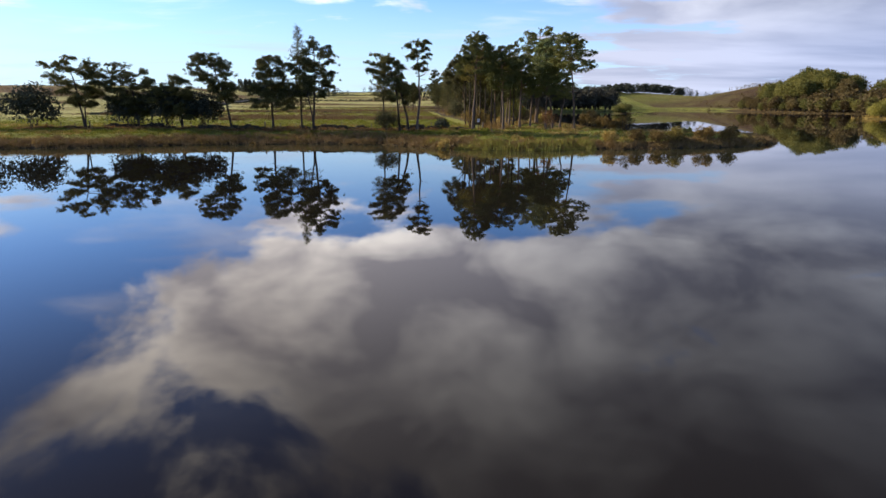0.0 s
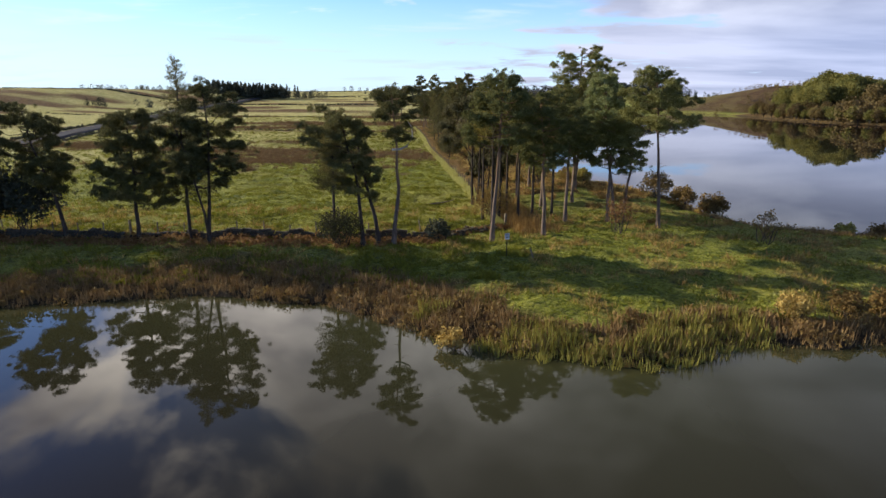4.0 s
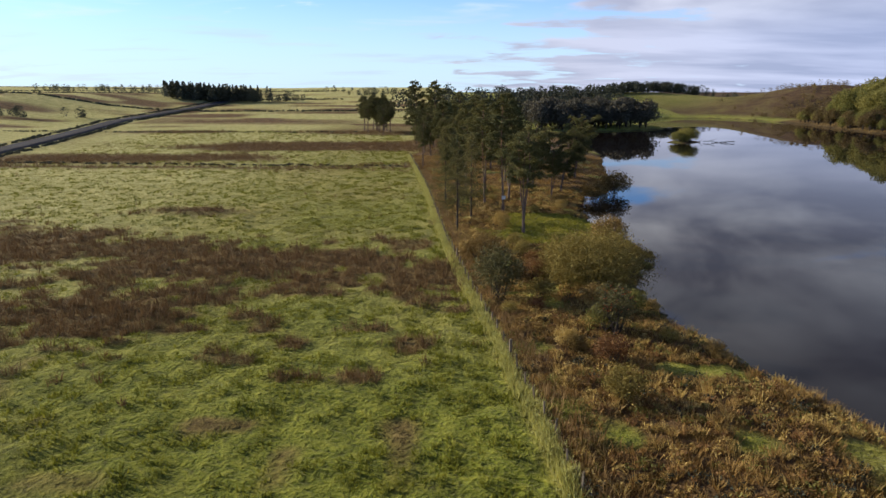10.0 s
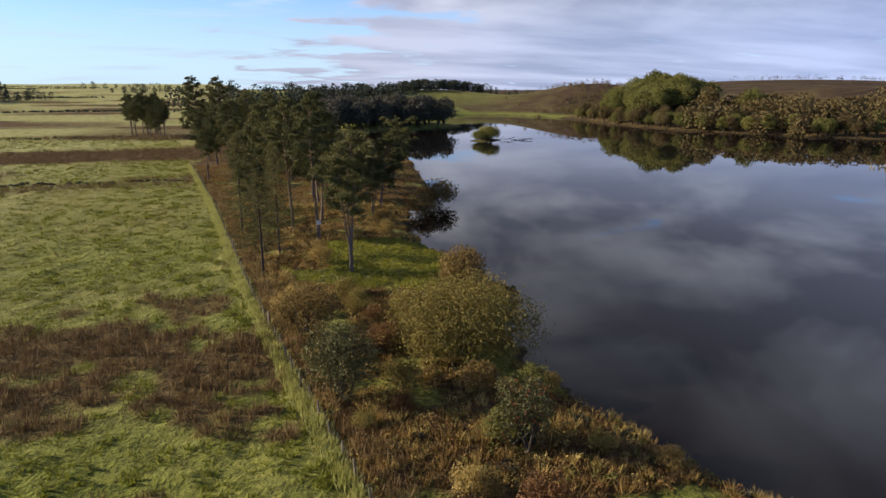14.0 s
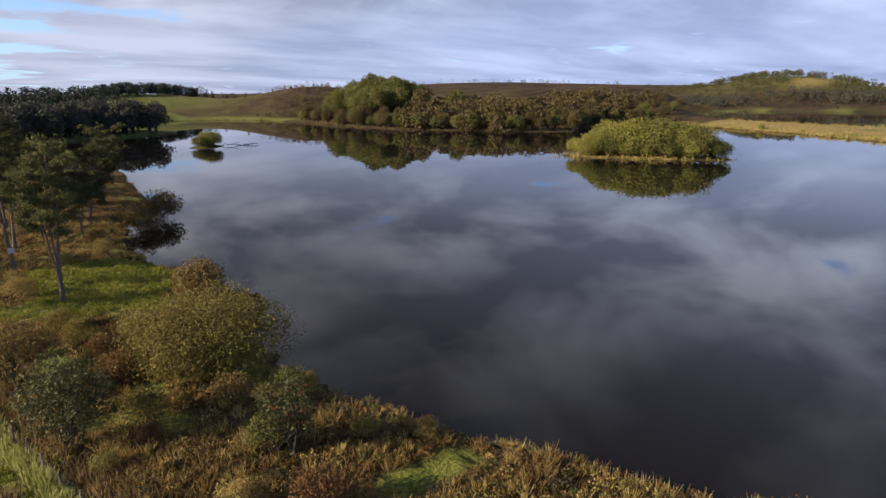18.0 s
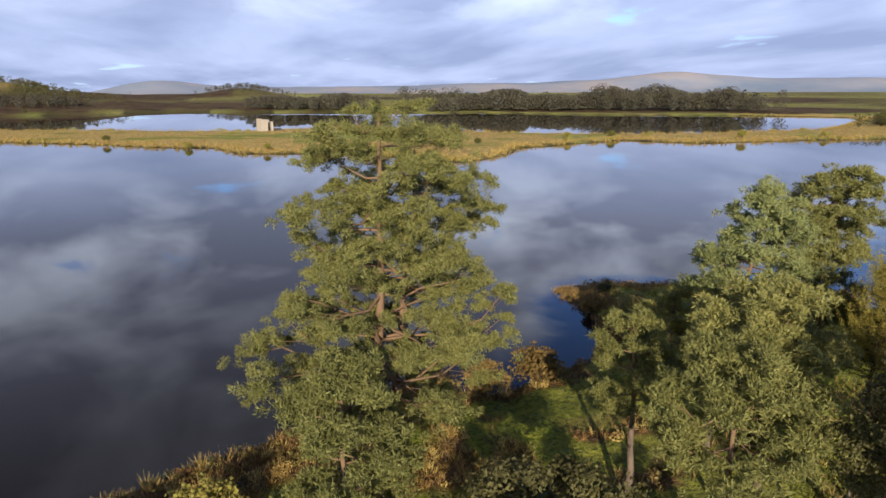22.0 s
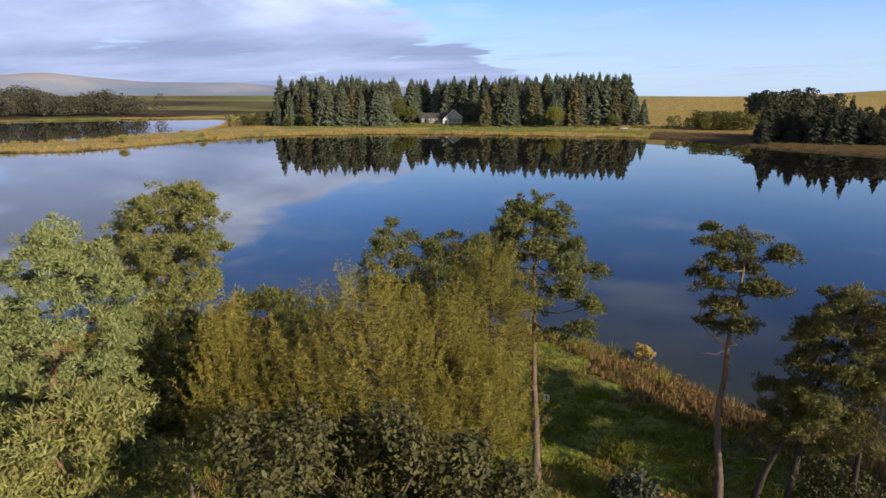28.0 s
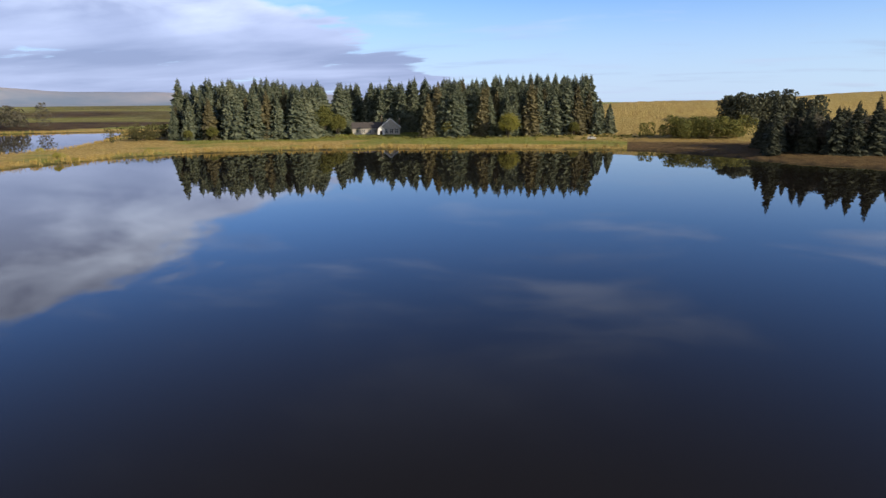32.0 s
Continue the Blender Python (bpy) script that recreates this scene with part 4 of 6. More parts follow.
def plant(name, parts, x, y, mats, label, category="tree", group="", turn=0.0, scale=1.0, z=None):
    (tv, tf), (cv, cf) = parts
    ob = thing(name, label, category, (x, y, gh(x, y) - 0.08 if z is None else z), group)
    ob.rotation_euler, ob.scale = (0, 0, turn), (scale,) * 3
    part("trunk" if category == "tree" else "stem", quick_mesh("trunk", tv, tf, mats[0], True), ob)
    part("crown" if category == "tree" else "foliage", quick_mesh("crown", cv, cf, mats[1]), ob)
    return ob


def again(ob, x, y, turn, scale, z=None):
    return copy_thing(ob, pose(x, y, gh(x, y) - 0.08 if z is None else z, 0, 0, turn) @ Matrix.Diagonal((scale / ob.scale[0],) * 3 + (1,)))

# ---- pines and larches of the point ----
PB = (M_BARK, M_PINE)
# x, y, height, crown start, radius, limbs, lean, crown shape, offset, stems
PINES = [
    (-59.0, 108.0, 11.0, 0.35, 4.2, 26, (-2.0, 0.0), "flat", (-1.5, 0), 2),
    (-50.0, 108.6, 10.4, 0.25, 4.6, 28, (-1.6, 0.0), "flat", (-1.5, 0), 2),
    (-43.0, 109.4, 8.6, 0.25, 4.2, 26, (-1.2, 0.0), "flat", (-1.5, 0), 2),
    (-34.2, 108.4, 12.0, 0.40, 3.6, 26, (-2.6, 0.0), "flat", (-1.2, 0), 1),
    (-27.0, 107.8, 11.6, 0.30, 3.3, 30, (-0.3, 0.3), "cone", (0, 0), 1),
    (-20.0, 106.8, 14.4, 0.45, 3.4, 30, (0.3, 0.3), "round", (1.0, 0), 2),
    (-5.8, 106.7, 11.8, 0.36, 3.2, 19, (-1.8, 0.0), "flat", (-1.6, 0), 1),
    (-4.4, 106.9, 11.0, 0.5, 2.2, 10, (-2.2, 0.3), "flat", (-1.2, 0), 1),
    (-3.0, 106.5, 13.9, 0.66, 2.3, 11, (0.0, -0.6), "flat", (0.4, 0), 1),
    (6.0, 107.8, 15.0, 0.58, 2.9, 28, (0.7, -0.1), "round", (0, 0), 1),
    (11.2, 110.8, 13.2, 0.5, 3.8, 40, (-0.8, 0.5), "flat", (0, 0), 1),
    (23.9, 116.0, 15.8, 0.62, 3.3, 34, (-1.6, -0.8), "round", (0, 0), 1),
    (21.1, 123.8, 15.6, 0.52, 2.6, 36, (-1.9, -0.9), "round", (0, 0), 1),
    (22.6, 125.0, 9.6, 0.55, 2.0, 16, (0.3, 0.2), "round", (0, 0), 1),
    (19.2, 118.5, 10.8, 0.5, 2.4, 22, (0.2, 0.2), "round", (0, 0), 1),
    (13.2, 127.8, 12.8, 0.66, 2.6, 26, (0.2, 0.6), "round", (0, 0), 1),
    (17.6, 131.2, 10.2, 0.55, 2.0, 18, (0.3, 0.2), "round", (0, 0), 1),
    (10.6, 131.8, 11.6, 0.6, 2.8, 26, (0.2, 0.0), "round", (0, 0), 1),
    (14.5, 118.0, 12.2, 0.55, 2.6, 20, (0.2, 0.2), "round", (0, 0), 1),
    (20.0, 142.8, 19.4, 0.38, 5.9, 74, (0.2, -0.2), "cone", (0, 0), 2),
    (13.7, 145.2, 11.6, 0.45, 2.2, 24, (0.2, 0.2), "round", (0, 0), 1),
    (7.6, 216.6, 15.0, 0.50, 3.0, 22, (0.4, 0.6), "flat", (0, 0), 3),
    (6.3, 233.6, 19.4, 0.42, 3.4, 30, (-0.4, 0.4), "round", (0, 0), 1),
    (20.5, 258.0, 12.5, 0.30, 4.2, 32, (2.2, 0.0), "flat", (1.0, 0), 2),
    (15.5, 264.0, 13.5, 0.35, 4.2, 30, (0.6, 0.0), "flat", (0, 0), 2),
    (10.0, 262.0, 15.5, 0.40, 3.4, 26, (0.2, 0.0), "round", (0, 0), 1),
    (27.0, 276.0, 13.5, 0.30, 4.2, 28, (1.0, 0.0), "flat", (0, 0), 1),
]
for i, (x, y, h, c0, rad, nl, ln, shp, off, st) in enumerate(PINES):
    big = rad > 5
    blue = y == 123.8
    far = y > 200
    # left and far crowns take the shade-darkened needles, left trunks the dark bark
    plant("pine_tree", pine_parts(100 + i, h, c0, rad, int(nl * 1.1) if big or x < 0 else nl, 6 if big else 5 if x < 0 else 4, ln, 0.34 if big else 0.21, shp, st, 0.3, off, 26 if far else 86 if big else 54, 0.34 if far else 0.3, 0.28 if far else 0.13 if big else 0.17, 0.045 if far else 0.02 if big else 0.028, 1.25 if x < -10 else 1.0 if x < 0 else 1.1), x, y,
          (M_BARKDARK if x < 0 and x != -3.0 else M_BARK, M_PINEBLUE if blue else M_PINESHADE if far or x < 0 else M_PINE),
          "tall Scots pine with bare trunk and open dark green crown", group="pines on the point" if y < 150 else "lakeside pines")

for i, (x, y, sc) in enumerate([(3.6, 241, 0.95), (-1.2, 236, 0.8), (8.4, 246, 1.0), (12.5, 251, 0.95), (0.4, 251, 0.9), (4.6, 256, 1.05), (16.5, 246, 0.7)]):
    far_pines = [o for o in scene.objects if o.name.startswith("pine_tree") and o.parent is None and o.location[1] > 200]
    again(far_pines[[1, 0, 4, 3, 1, 4, 0][i]], x, y, 40.0 * i, sc)

# taller pines of the strip further along the shore
src = [o for o in scene.objects if o.name.startswith("pine_tree") and o.parent is None][:len(PINES)]
r = np.random.default_rng(5)
for i in range(30):
    y = 268 + i * 4.2 + r.uniform(-2, 2)
    x = fence_x(y) + r.uniform(1.5, 22)
    again(src[[-7, -6, -3, -2, -5, -4][i % 6]], x, float(y), r.uniform(0, 360), r.uniform(0.85, 1.2))
for i in range(12):
    x, y = -34 + r.uniform(-7, 8), 425 + r.uniform(-14, 14)
    again(src[[-6, -2, -3][i % 3]], x, y, r.uniform(0, 360), r.uniform(0.85, 1.1))

# open pines on the far bank beside the dark conifers
for i in range(11):
    again(src[[-6, -2, -3, -5][i % 4]], -62 - 5.2 * i + r.uniform(-2, 2), -206 + 1.6 * i + r.uniform(-4, 4), r.uniform(0, 360), r.uniform(0.7, 0.95))

LARCHES = [(-22.2, 107.9, 16.6, 0.25, 3.0, M_LARCHDULL), (8.4, 121.4, 14.2, 0.62, 3.0, M_LARCH), (11.3, 121.2, 12.0, 0.6, 2.6, M_LARCH), (13.6, 121.8, 12.9, 0.6, 1.5, M_LARCH), (9.4, 118.2, 12.4, 0.6, 2.9, M_LARCH),
           (6.4, 115.4, 14.2, 0.6, 2.7, M_LARCH), (7.4, 118.4, 13.0, 0.6, 3.0, M_LARCH), (5.6, 118.6, 11.2, 0.72, 2.1, M_LARCH), (6.9, 121.6, 10.8, 0.72, 2.1, M_LARCH), (-8.4, 106.8, 11.5, 0.45, 2.6, M_LARCHDULL), 
           (-1.8, 219.5, 12.0, 0.3, 3.7, M_LARCHDULL), (0.5, 226.0, 13.5, 0.3, 3.7, M_LARCHDULL), (-3.5, 240.0, 14.0, 0.25, 3.9, M_LARCHDULL)]
for i, (x, y, h, c0, rad, m) in enumerate(LARCHES):
    plant("larch_tree", larch_parts(300 + i, h, c0, rad, 34, 7 if m == M_LARCH else 17, 0.25, plume=1.15 if m == M_LARCH else 0.0, tuft=0.14 if m == M_LARCH else 0.26), x, y, (M_BARKDARK, m),
          "yellowing larch with light feathery branches" if m == M_LARCH else "thin larch with sparse dull needles", group="larches")

# broadleaf trees and bushes
BROADS = [
    ("alder_tree", 5.0, 127.6, 14.4, 4.7, 0.24, 88, 62000, 0.068, M_ALDER, "dense alder with dark grey-green leaves beside the fence"),
    ("alder_tree", 8.6, 139.8, 9.8, 5.0, 0.12, 46, 24000, 0.08, M_ALDER, "dense alder with dark grey-green leaves beside the fence"),
    ("shrub", -7.8, 106.2, 3.4, 2.4, 0.1, 18, 4200, 0.085, M_ALDER, "rounded grey-green shrub beside the wall"),
    ("shrub", 6.6, 119.0, 3.8, 2.4, 0.1, 14, 2600, 0.09, M_BROWN, "brown bush beneath the alders"),
    ("shrub", 7.6, 124.4, 3.2, 2.0, 0.1, 12, 2200, 0.09, M_OLIVE, "olive bush beneath the larches"),
    ("shrub", 7.3, 121.8, 2.2, 1.1, 0.05, 12, 1800, 0.075, M_WILLOW, "small bush with bright yellow leaves at the fence corner"),
    ("whitebeam_tree", 6.4, 133.5, 6.6, 3.0, 0.2, 40, 9000, 0.1, M_ALDER, "small tree with silvery leaves by the fence"),
    ("willow_bush", 12.4, 193.2, 5.2, 6.3, 0.04, 29, 34000, 0.085, M_OLIVE, "rounded willow bush with browning leaves at the shore"),
    ("shrub", 1.4, 187.0, 5.4, 2.7, 0.15, 16, 6000, 0.09, M_ALDER, "grey-leaved shrub by the fence"),
    ("shrub", 0.6, 199.5, 4.4, 2.9, 0.12, 14, 5000, 0.09, M_BROWN, "brown-leaved shrub by the fence"),
    ("rowan_tree", 10.4, 178.2, 4.6, 2.0, 0.1, 12, 3600, 0.08, M_ALDER, "small rowan with red berries in the bracken"),
    ("shrub", 17.6, 207.8, 4.8, 2.7, 0.06, 18, 5200, 0.11, M_BROWN, "yellow-brown shrub at the water's edge"),
    ("shrub", 22.4, 206.4, 1.4, 0.8, 0.1, 7, 500, 0.12, M_BROWN, "low shrub standing in the shallows"),
    ("shrub", 32.0, 259.5, 4.6, 3.8, 0.05, 18, 4200, 0.15, M_BROWN, "dark brown bush overhanging the water"),
    ("shrub", 26.0, 252.0, 3.2, 3.0, 0.05, 14, 3000, 0.15, M_BROWN, "dark brown bush overhanging the water"),
    ("rowan_tree", 15.4, 147.2, 5.6, 2.6, 0.1, 12, 2600, 0.14, M_OAK, "rowan with bright red berries near the shore"),
    ("shrub", 22.6, 151.0, 2.6, 1.7, 0.05, 10, 1700, 0.13, M_WILLOW, "yellow-leaved shrub on the bank"),
    ("shrub", 22.0, 154.8, 2.5, 1.5, 0.05, 10, 1700, 0.13, M_WILLOW, "yellow-leaved shrub on the bank"),
    ("shrub", 21.4, 157.0, 2.4, 1.4, 0.05, 10, 1600, 0.13, M_BROWN, "yellow-leaved shrub on the bank"),
    ("shrub", 30.5, 138.0, 3.6, 2.3, 0.08, 12, 2200, 0.14, M_BROWN, "brown shrub on the bank"),
    ("shrub", 32.4, 133.0, 2.8, 1.8, 0.08, 10, 1600, 0.14, M_BROWN, "brown shrub on the bank"),
    ("shrub", 34.4, 128.0, 3.0, 2.0, 0.08, 10, 1600, 0.16, M_BROWN, "shrub with large pale brown leaves at the water"),
    ("shrub", 47.0, 116.0, 1.5, 1.1, 0.05, 7, 800, 0.12, M_BROWN, "low brown shrub on the point"),
    ("shrub", 43.5, 116.0, 1.4, 1.1, 0.05, 7, 800, 0.12, M_WILLOW, "low yellow-brown shrub on the point"),
    ("shrub", 50.0, 112.6, 1.5, 1.0, 0.05, 7, 800, 0.12, M_ALDER, "low dark shrub on the point"),
    ("shrub", 18.9, 112.6, 3.8, 1.6, 0.15, 9, 700, 0.11, M_RUSTY, "thin half-bare shrub with a few red-brown leaves"),
    ("shrub", 31.0, 107.5, 3.4, 1.3, 0.15, 8, 420, 0.1, M_BROWN, "thin half-bare shrub on the grass"),
    ("shrub", 0.9, 108.3, 2.0, 1.3, 0.05, 9, 1100, 0.12, M_DARK, "dark ivy-covered stump at the end of the wall"),
    ("shrub", -46.0, 110.5, 7.5, 4.2, 0.1, 16, 4200, 0.2, M_DARK, "dark thorn bush behind the wall"),
    ("shrub", -52.5, 110.0, 6.5, 3.6, 0.1, 14, 3200, 0.2, M_DARK, "dark thorn bush behind the wall"),
    ("shrub", -40.0, 111.0, 6.0, 3.6, 0.12, 14, 3200, 0.2, M_DARK, "dark thorn bush behind the wall"),
    ("shrub", -68.0, 108.0, 7.5, 4.6, 0.08, 14, 3600, 0.22, M_DARK, "dark thorn bush near the shore"),
    ("shrub", -77.0, 106.0, 8.5, 5.0, 0.08, 14, 3600, 0.22, M_DARK, "dark thorn bush near the shore"),
    ("shrub", 42.4, 95.2, 2.0, 1.4, 0.05, 9, 1500, 0.1, M_BROWN, "rounded brown bush on the lake bank"),
    ("shrub", 38.4, 93.4, 2.1, 1.5, 0.05, 9, 1600, 0.1, M_BROWN, "rounded brown bush on the lake bank"),
    ("shrub", 33.8, 91.6, 2.2, 1.4, 0.05, 9, 1500, 0.1, M_OLIVE, "rounded brown bush on the lake bank"),
    ("shrub", 31.2, 90.8, 1.8, 1.3, 0.05, 9, 1400, 0.1, M_BROWN, "rounded brown bush on the lake bank"),
    ("shrub", 28.2, 90.2, 2.0, 1.2, 0.05, 9, 1200, 0.1, M_BROWN, "rounded brown bush on the lake bank"),
    ("shrub", 24.4, 89.8, 1.9, 1.2, 0.05, 9, 1300, 0.1, M_REED, "golden-brown bush on the lake bank"),
    ("shrub", 2.4, 85.6, 1.3, 0.9, 0.05, 6, 500, 0.12, M_REED, "tuft of golden brush standing in the shallows"),
]
for i, (nm, x, y, h, rad, c0, nb, n, lf, m, lab) in enumerate(BROADS):
    tree = nm.endswith("tree")
    if nm in ("alder_tree", "whitebeam_tree"):
        form = lobed_parts(500 + i, h, rad, c0, nb // 4, n, lf, 0.2 if tree else 0.1, 2 if tree else 4, low=0.25 if tree else 0.0)
    else:
        form = broad_parts(500 + i, h, rad, c0, nb, n, lf, 0.2 if tree else 0.09, 3)
    ob = plant(nm, form, x, y, (M_BARKDARK, m), lab, "tree" if tree else "bush", z=max(gh(x, y), 0) - 0.08)
    if nm == "rowan_tree":
        r = np.random.default_rng(900 + i)
        d = r.normal(size=(46, 3))
        d /= np.linalg.norm(d, axis=1)[:, None]
        d[:, 2] = np.abs(d[:, 2])
        c = d * [rad * 0.9, rad * 0.9, h * 0.33] + [0, 0, h * 0.58]
        v, f = tufts(np.repeat(c, 3, 0) + r.normal(size=(138, 3)) * 0.06, r, 5, 0.05, 0.026, 0)
        tagged(part("berries", quick_mesh("berries", v, f, M_BERRY), ob), "clusters of red berries", kind="stuff")

# mixed bushes of the lakeside strip
r = np.random.default_rng(15)
KINDS = [(M_OLIVE, "olive-brown bush among the undergrowth"), (M_RUSTY, "rust-red bush among the undergrowth"), (M_OAK, "green bramble bush among the undergrowth"), (M_BROWN, "brown-leaved bush among the undergrowth"),
         (M_ALDER, "grey-green bush among the undergrowth"), (M_REED, "golden bush among the undergrowth")]
low = []
for i, (m, lab) in enumerate(KINDS):
    x, y = 8 + i * 0.9, 166 + i * 6.5
    low.append(plant("shrub", broad_parts(640 + i, 2.4, 1.5, 0.05, 12, 2600, 0.07, 0.05, 4), x, y, (M_BARKDARK, m), lab, "bush", "strip bushes"))
n = 0
while n < 42:
    y = r.uniform(148, 250)
    x = fence_x(y) + r.uniform(1.2, 24)
    s = shore(np.array([x]), np.array([y]))
    if s[0] < 0.4 or strip_mask(np.array([x]), np.array([y]), s)[0] < 0.5:
        continue
    again(low[[0, 5, 3, 0, 2, 3, 1, 5, 3, 0][n % 10]], x, y, r.uniform(0, 360), r.uniform(0.45, 1.05))
    n += 1

# ---- woods ----
spr = [plant("spruce_tree", spruce_parts(700 + i, 29 + i * 1.5, 8.2, 30), 60 + i * 30, -296, (M_BARKDARK, M_SPRUCEBROWN if i == 2 else M_SPRUCE), "tall dark plantation spruce by the lake", group="spruce plantation") for i in range(4)]
r = np.random.default_rng(11)
back = []
for row in range(9):
    for j in range(34):
        u = (j + r.uniform(-0.35, 0.35)) / 33
        x, y = 36 + u * 217 + row * 3, -282 + u * 76 - row * 6.5 + r.uniform(-2.2, 2.2)
        if 129 < x < 190 and y > -292:
            continue
        if row < 3:
            again(spr[(j + row) % 4], x, y, r.uniform(0, 360), r.uniform(0.7, 1.0) * (0.8 if j < 2 or j > 31 else 1))
        else:
            back.append((x, y, r.uniform(0.85, 1.1)))
back += [(r.uniform(126, 204), r.uniform(-326, -296), r.uniform(0.8, 1.05)) for i in range(56)]
shapes, rest = [spruce_parts(704 + i, 31, 8.2, 24)[1] for i in range(3)], []
for i, (x, y, sc) in enumerate(back):
    v, f = shapes[i % 3]
    rest.append((v * sc + [x, y, gh(x, y)], f))
tagged(new("spruce_plantation", quick_mesh("spruce_plantation", *join(*rest), M_SPRUCE)), "dense dark spruce plantation behind the house", "wood", kind="stuff")
dkb = [plant("oak_tree", broad_parts(750 + i, 13 + i, 5.6, 0.05, 14, 2600, 0.4, 0.3), 60 + 14 * i, 474 + 5 * i, (M_BARKDARK, M_DARKWOOD), "dark rounded tree on the tongue of wood", group="tongue wood") for i in range(2)]
dkc = [plant("spruce_tree", spruce_parts(720 + i, 17 + i * 2, 5.0, 20), -45 - i * 6, -172, (M_BARKDARK, M_DARK), "dark conifer on the far bank", group="dark conifers") for i in range(3)]
for i in range(90):
    again((dkc + dkc[:1])[i % 4], -24 - r.uniform(0, 100), -166 - r.uniform(0, 46), r.uniform(0, 360), r.uniform(0.5, 1.0))
for i in range(34):
    again(dkb[i % 2], -36 - r.uniform(0, 80), -170 - r.uniform(0, 40), r.uniform(0, 360), r.uniform(0.7, 1.1))
decs = [plant("oak_tree", broad_parts(740 + i, 15 + 1.5 * i, 7.0, 0.06, 16, 3200, 0.42, 0.35), 240 + 12 * i, 500 - 20 * i, (M_BARKDARK, m), "spreading broadleaf tree on the wooded hill", group="hill wood") for i, m in enumerate((M_OAK, M_OAK, M_BIRCH, M_OAK))]
n = 0
while n < 90:
    x, y = r.uniform(215, 360), r.uniform(425, 560)
    s = float(shore(np.array([x]), np.array([y]))[0])
    if s < -0.5 or np.hypot((x - 263) / 32, (y - 507) / 34) > 1.0:
        continue
    again(decs[[0, 1, 3, 0, 1][n % 5]], x, y, r.uniform(0, 360), r.uniform(0.8, 1.15) * (0.6 if s < 5 else 1), max(gh(x, y), 0) - 0.1)
    n += 1
n = 0
while n < 150:
    x = r.uniform(215, 420)
    y = r.uniform(345, 560)
    s = float(shore(np.array([x]), np.array([y]))[0])
    if s < -0.5 or s > 70 or (n % 3 and s > 7) or np.hypot((x - 263) / 32, (y - 507) / 34) < 1:
        continue
    again(decs[[2, 0, 2, 2, 1][n % 5]], x, y, r.uniform(0, 360), r.uniform(0.4, 0.65), max(gh(x, y), 0) - 0.1)
    n += 1
# the tongue of dark wood across the bay
for i in range(70):
    u, v = r.uniform(0, 1), r.uniform(0, 1)
    x, y = 44 + u * 76, 458 + u * 36 + v * 40
    if float(shore(np.array([x]), np.array([y]))[0]) > 1.5:
        again(dkb[i % 2], x, y, r.uniform(0, 360), r.uniform(0.9, 1.3))
# island bushes
isl = [plant("willow_bush", broad_parts(760 + i, 7.5, 5.0, 0.05, 18, 6000, 0.2, 0.12, 3), 175 + i * 5, 268 - i * 10, (M_BARKDARK, m), "rounded yellow-green willow on the small island", "bush", "island willows") for i, m in enumerate((M_WILLOW, M_WILLOW, M_OAK))]
for i in range(56):
    a, q = i * 2.4, np.sqrt((i + 0.5) / 56)
    cx, cy, aa, bb, tn = ISLANDS[0]
    u, v = np.cos(a) * aa * q * 0.86, np.sin(a) * bb * q * 0.8
    x, y = cx + u * np.cos(tn) - v * np.sin(tn), cy + u * np.sin(tn) + v * np.cos(tn)
    again(isl[i % 3], x, y, r.uniform(0, 360), r.uniform(0.8, 1.2) * (0.68 if q > 0.7 else 1.2), max(gh(x, y), 0.0))
for i in range(6):
    x, y = 98 + r.uniform(-6, 6), 398 + r.uniform(-3, 3)
    again(isl[2 if i % 2 else 0], x, y, r.uniform(0, 360), r.uniform(0.55, 0.8), 0.1)


def far_wood(name, pts, heights, mat, label, per=110, wide=0.46, leaf=0.06, cone=False):
    """A distant wood as one mass of many crowns."""
    r = np.random.default_rng(len(pts))
    pts, heights = np.asarray(pts, float), np.asarray(heights, float)
    z = ground_height(pts[:, 0], pts[:, 1])
    d = r.normal(size=(len(pts), per, 3))
    d /= np.linalg.norm(d, axis=-1)[..., None]
    h = heights[:, None]
    c = np.empty_like(d)
    d[..., :2] *= r.uniform(0.1, 1.0, (len(pts), per, 1)) ** 0.5
    t = r.uniform(0.1, 1.0, (len(pts), per))
    taper = (1.05 - t) if cone else np.sqrt(np.clip(1 - (2 * t - 1.05) ** 2, 0.05, 1))
    c[..., 0] = pts[:, None, 0] + d[..., 0] * h * wide * taper
    c[..., 1] = pts[:, None, 1] + d[..., 1] * h * wide * taper
    c[..., 2] = z[:, None] + t * h
    v, f = leaves(c.reshape(-1, 3), d.reshape(-1, 3), r, float(np.mean(heights)) * leaf, 0.7)
    return tagged(new(name, quick_mesh(name, v, f, mat)), label, "wood", kind="stuff")


def along(a, b, n, jitter, r):
    t = r.uniform(0, 1, n)[:, None]
    return np.array(a) * (1 - t) + np.array(b) * t + r.normal(size=(n, 2)) * jitter


r = np.random.default_rng(21)
far_wood("far_wood", along((155, 812), (285, 866), 170, 8, r), r.uniform(8.5, 12.5, 170), M_DARK, "clump of dark trees on the green hill")
far_wood("far_wood", along((288, 868), (345, 850), 18, 6, r), r.uniform(5, 9, 18), M_DARK, "line of trees on the far ridge")
far_wood("far_wood", np.concatenate([along((20, 640), (140, 700), 120, 18, r), along((-10, 560), (60, 650), 60, 20, r)]), r.uniform(10, 15, 180), M_DARK, "dark wood at the head of the lake")
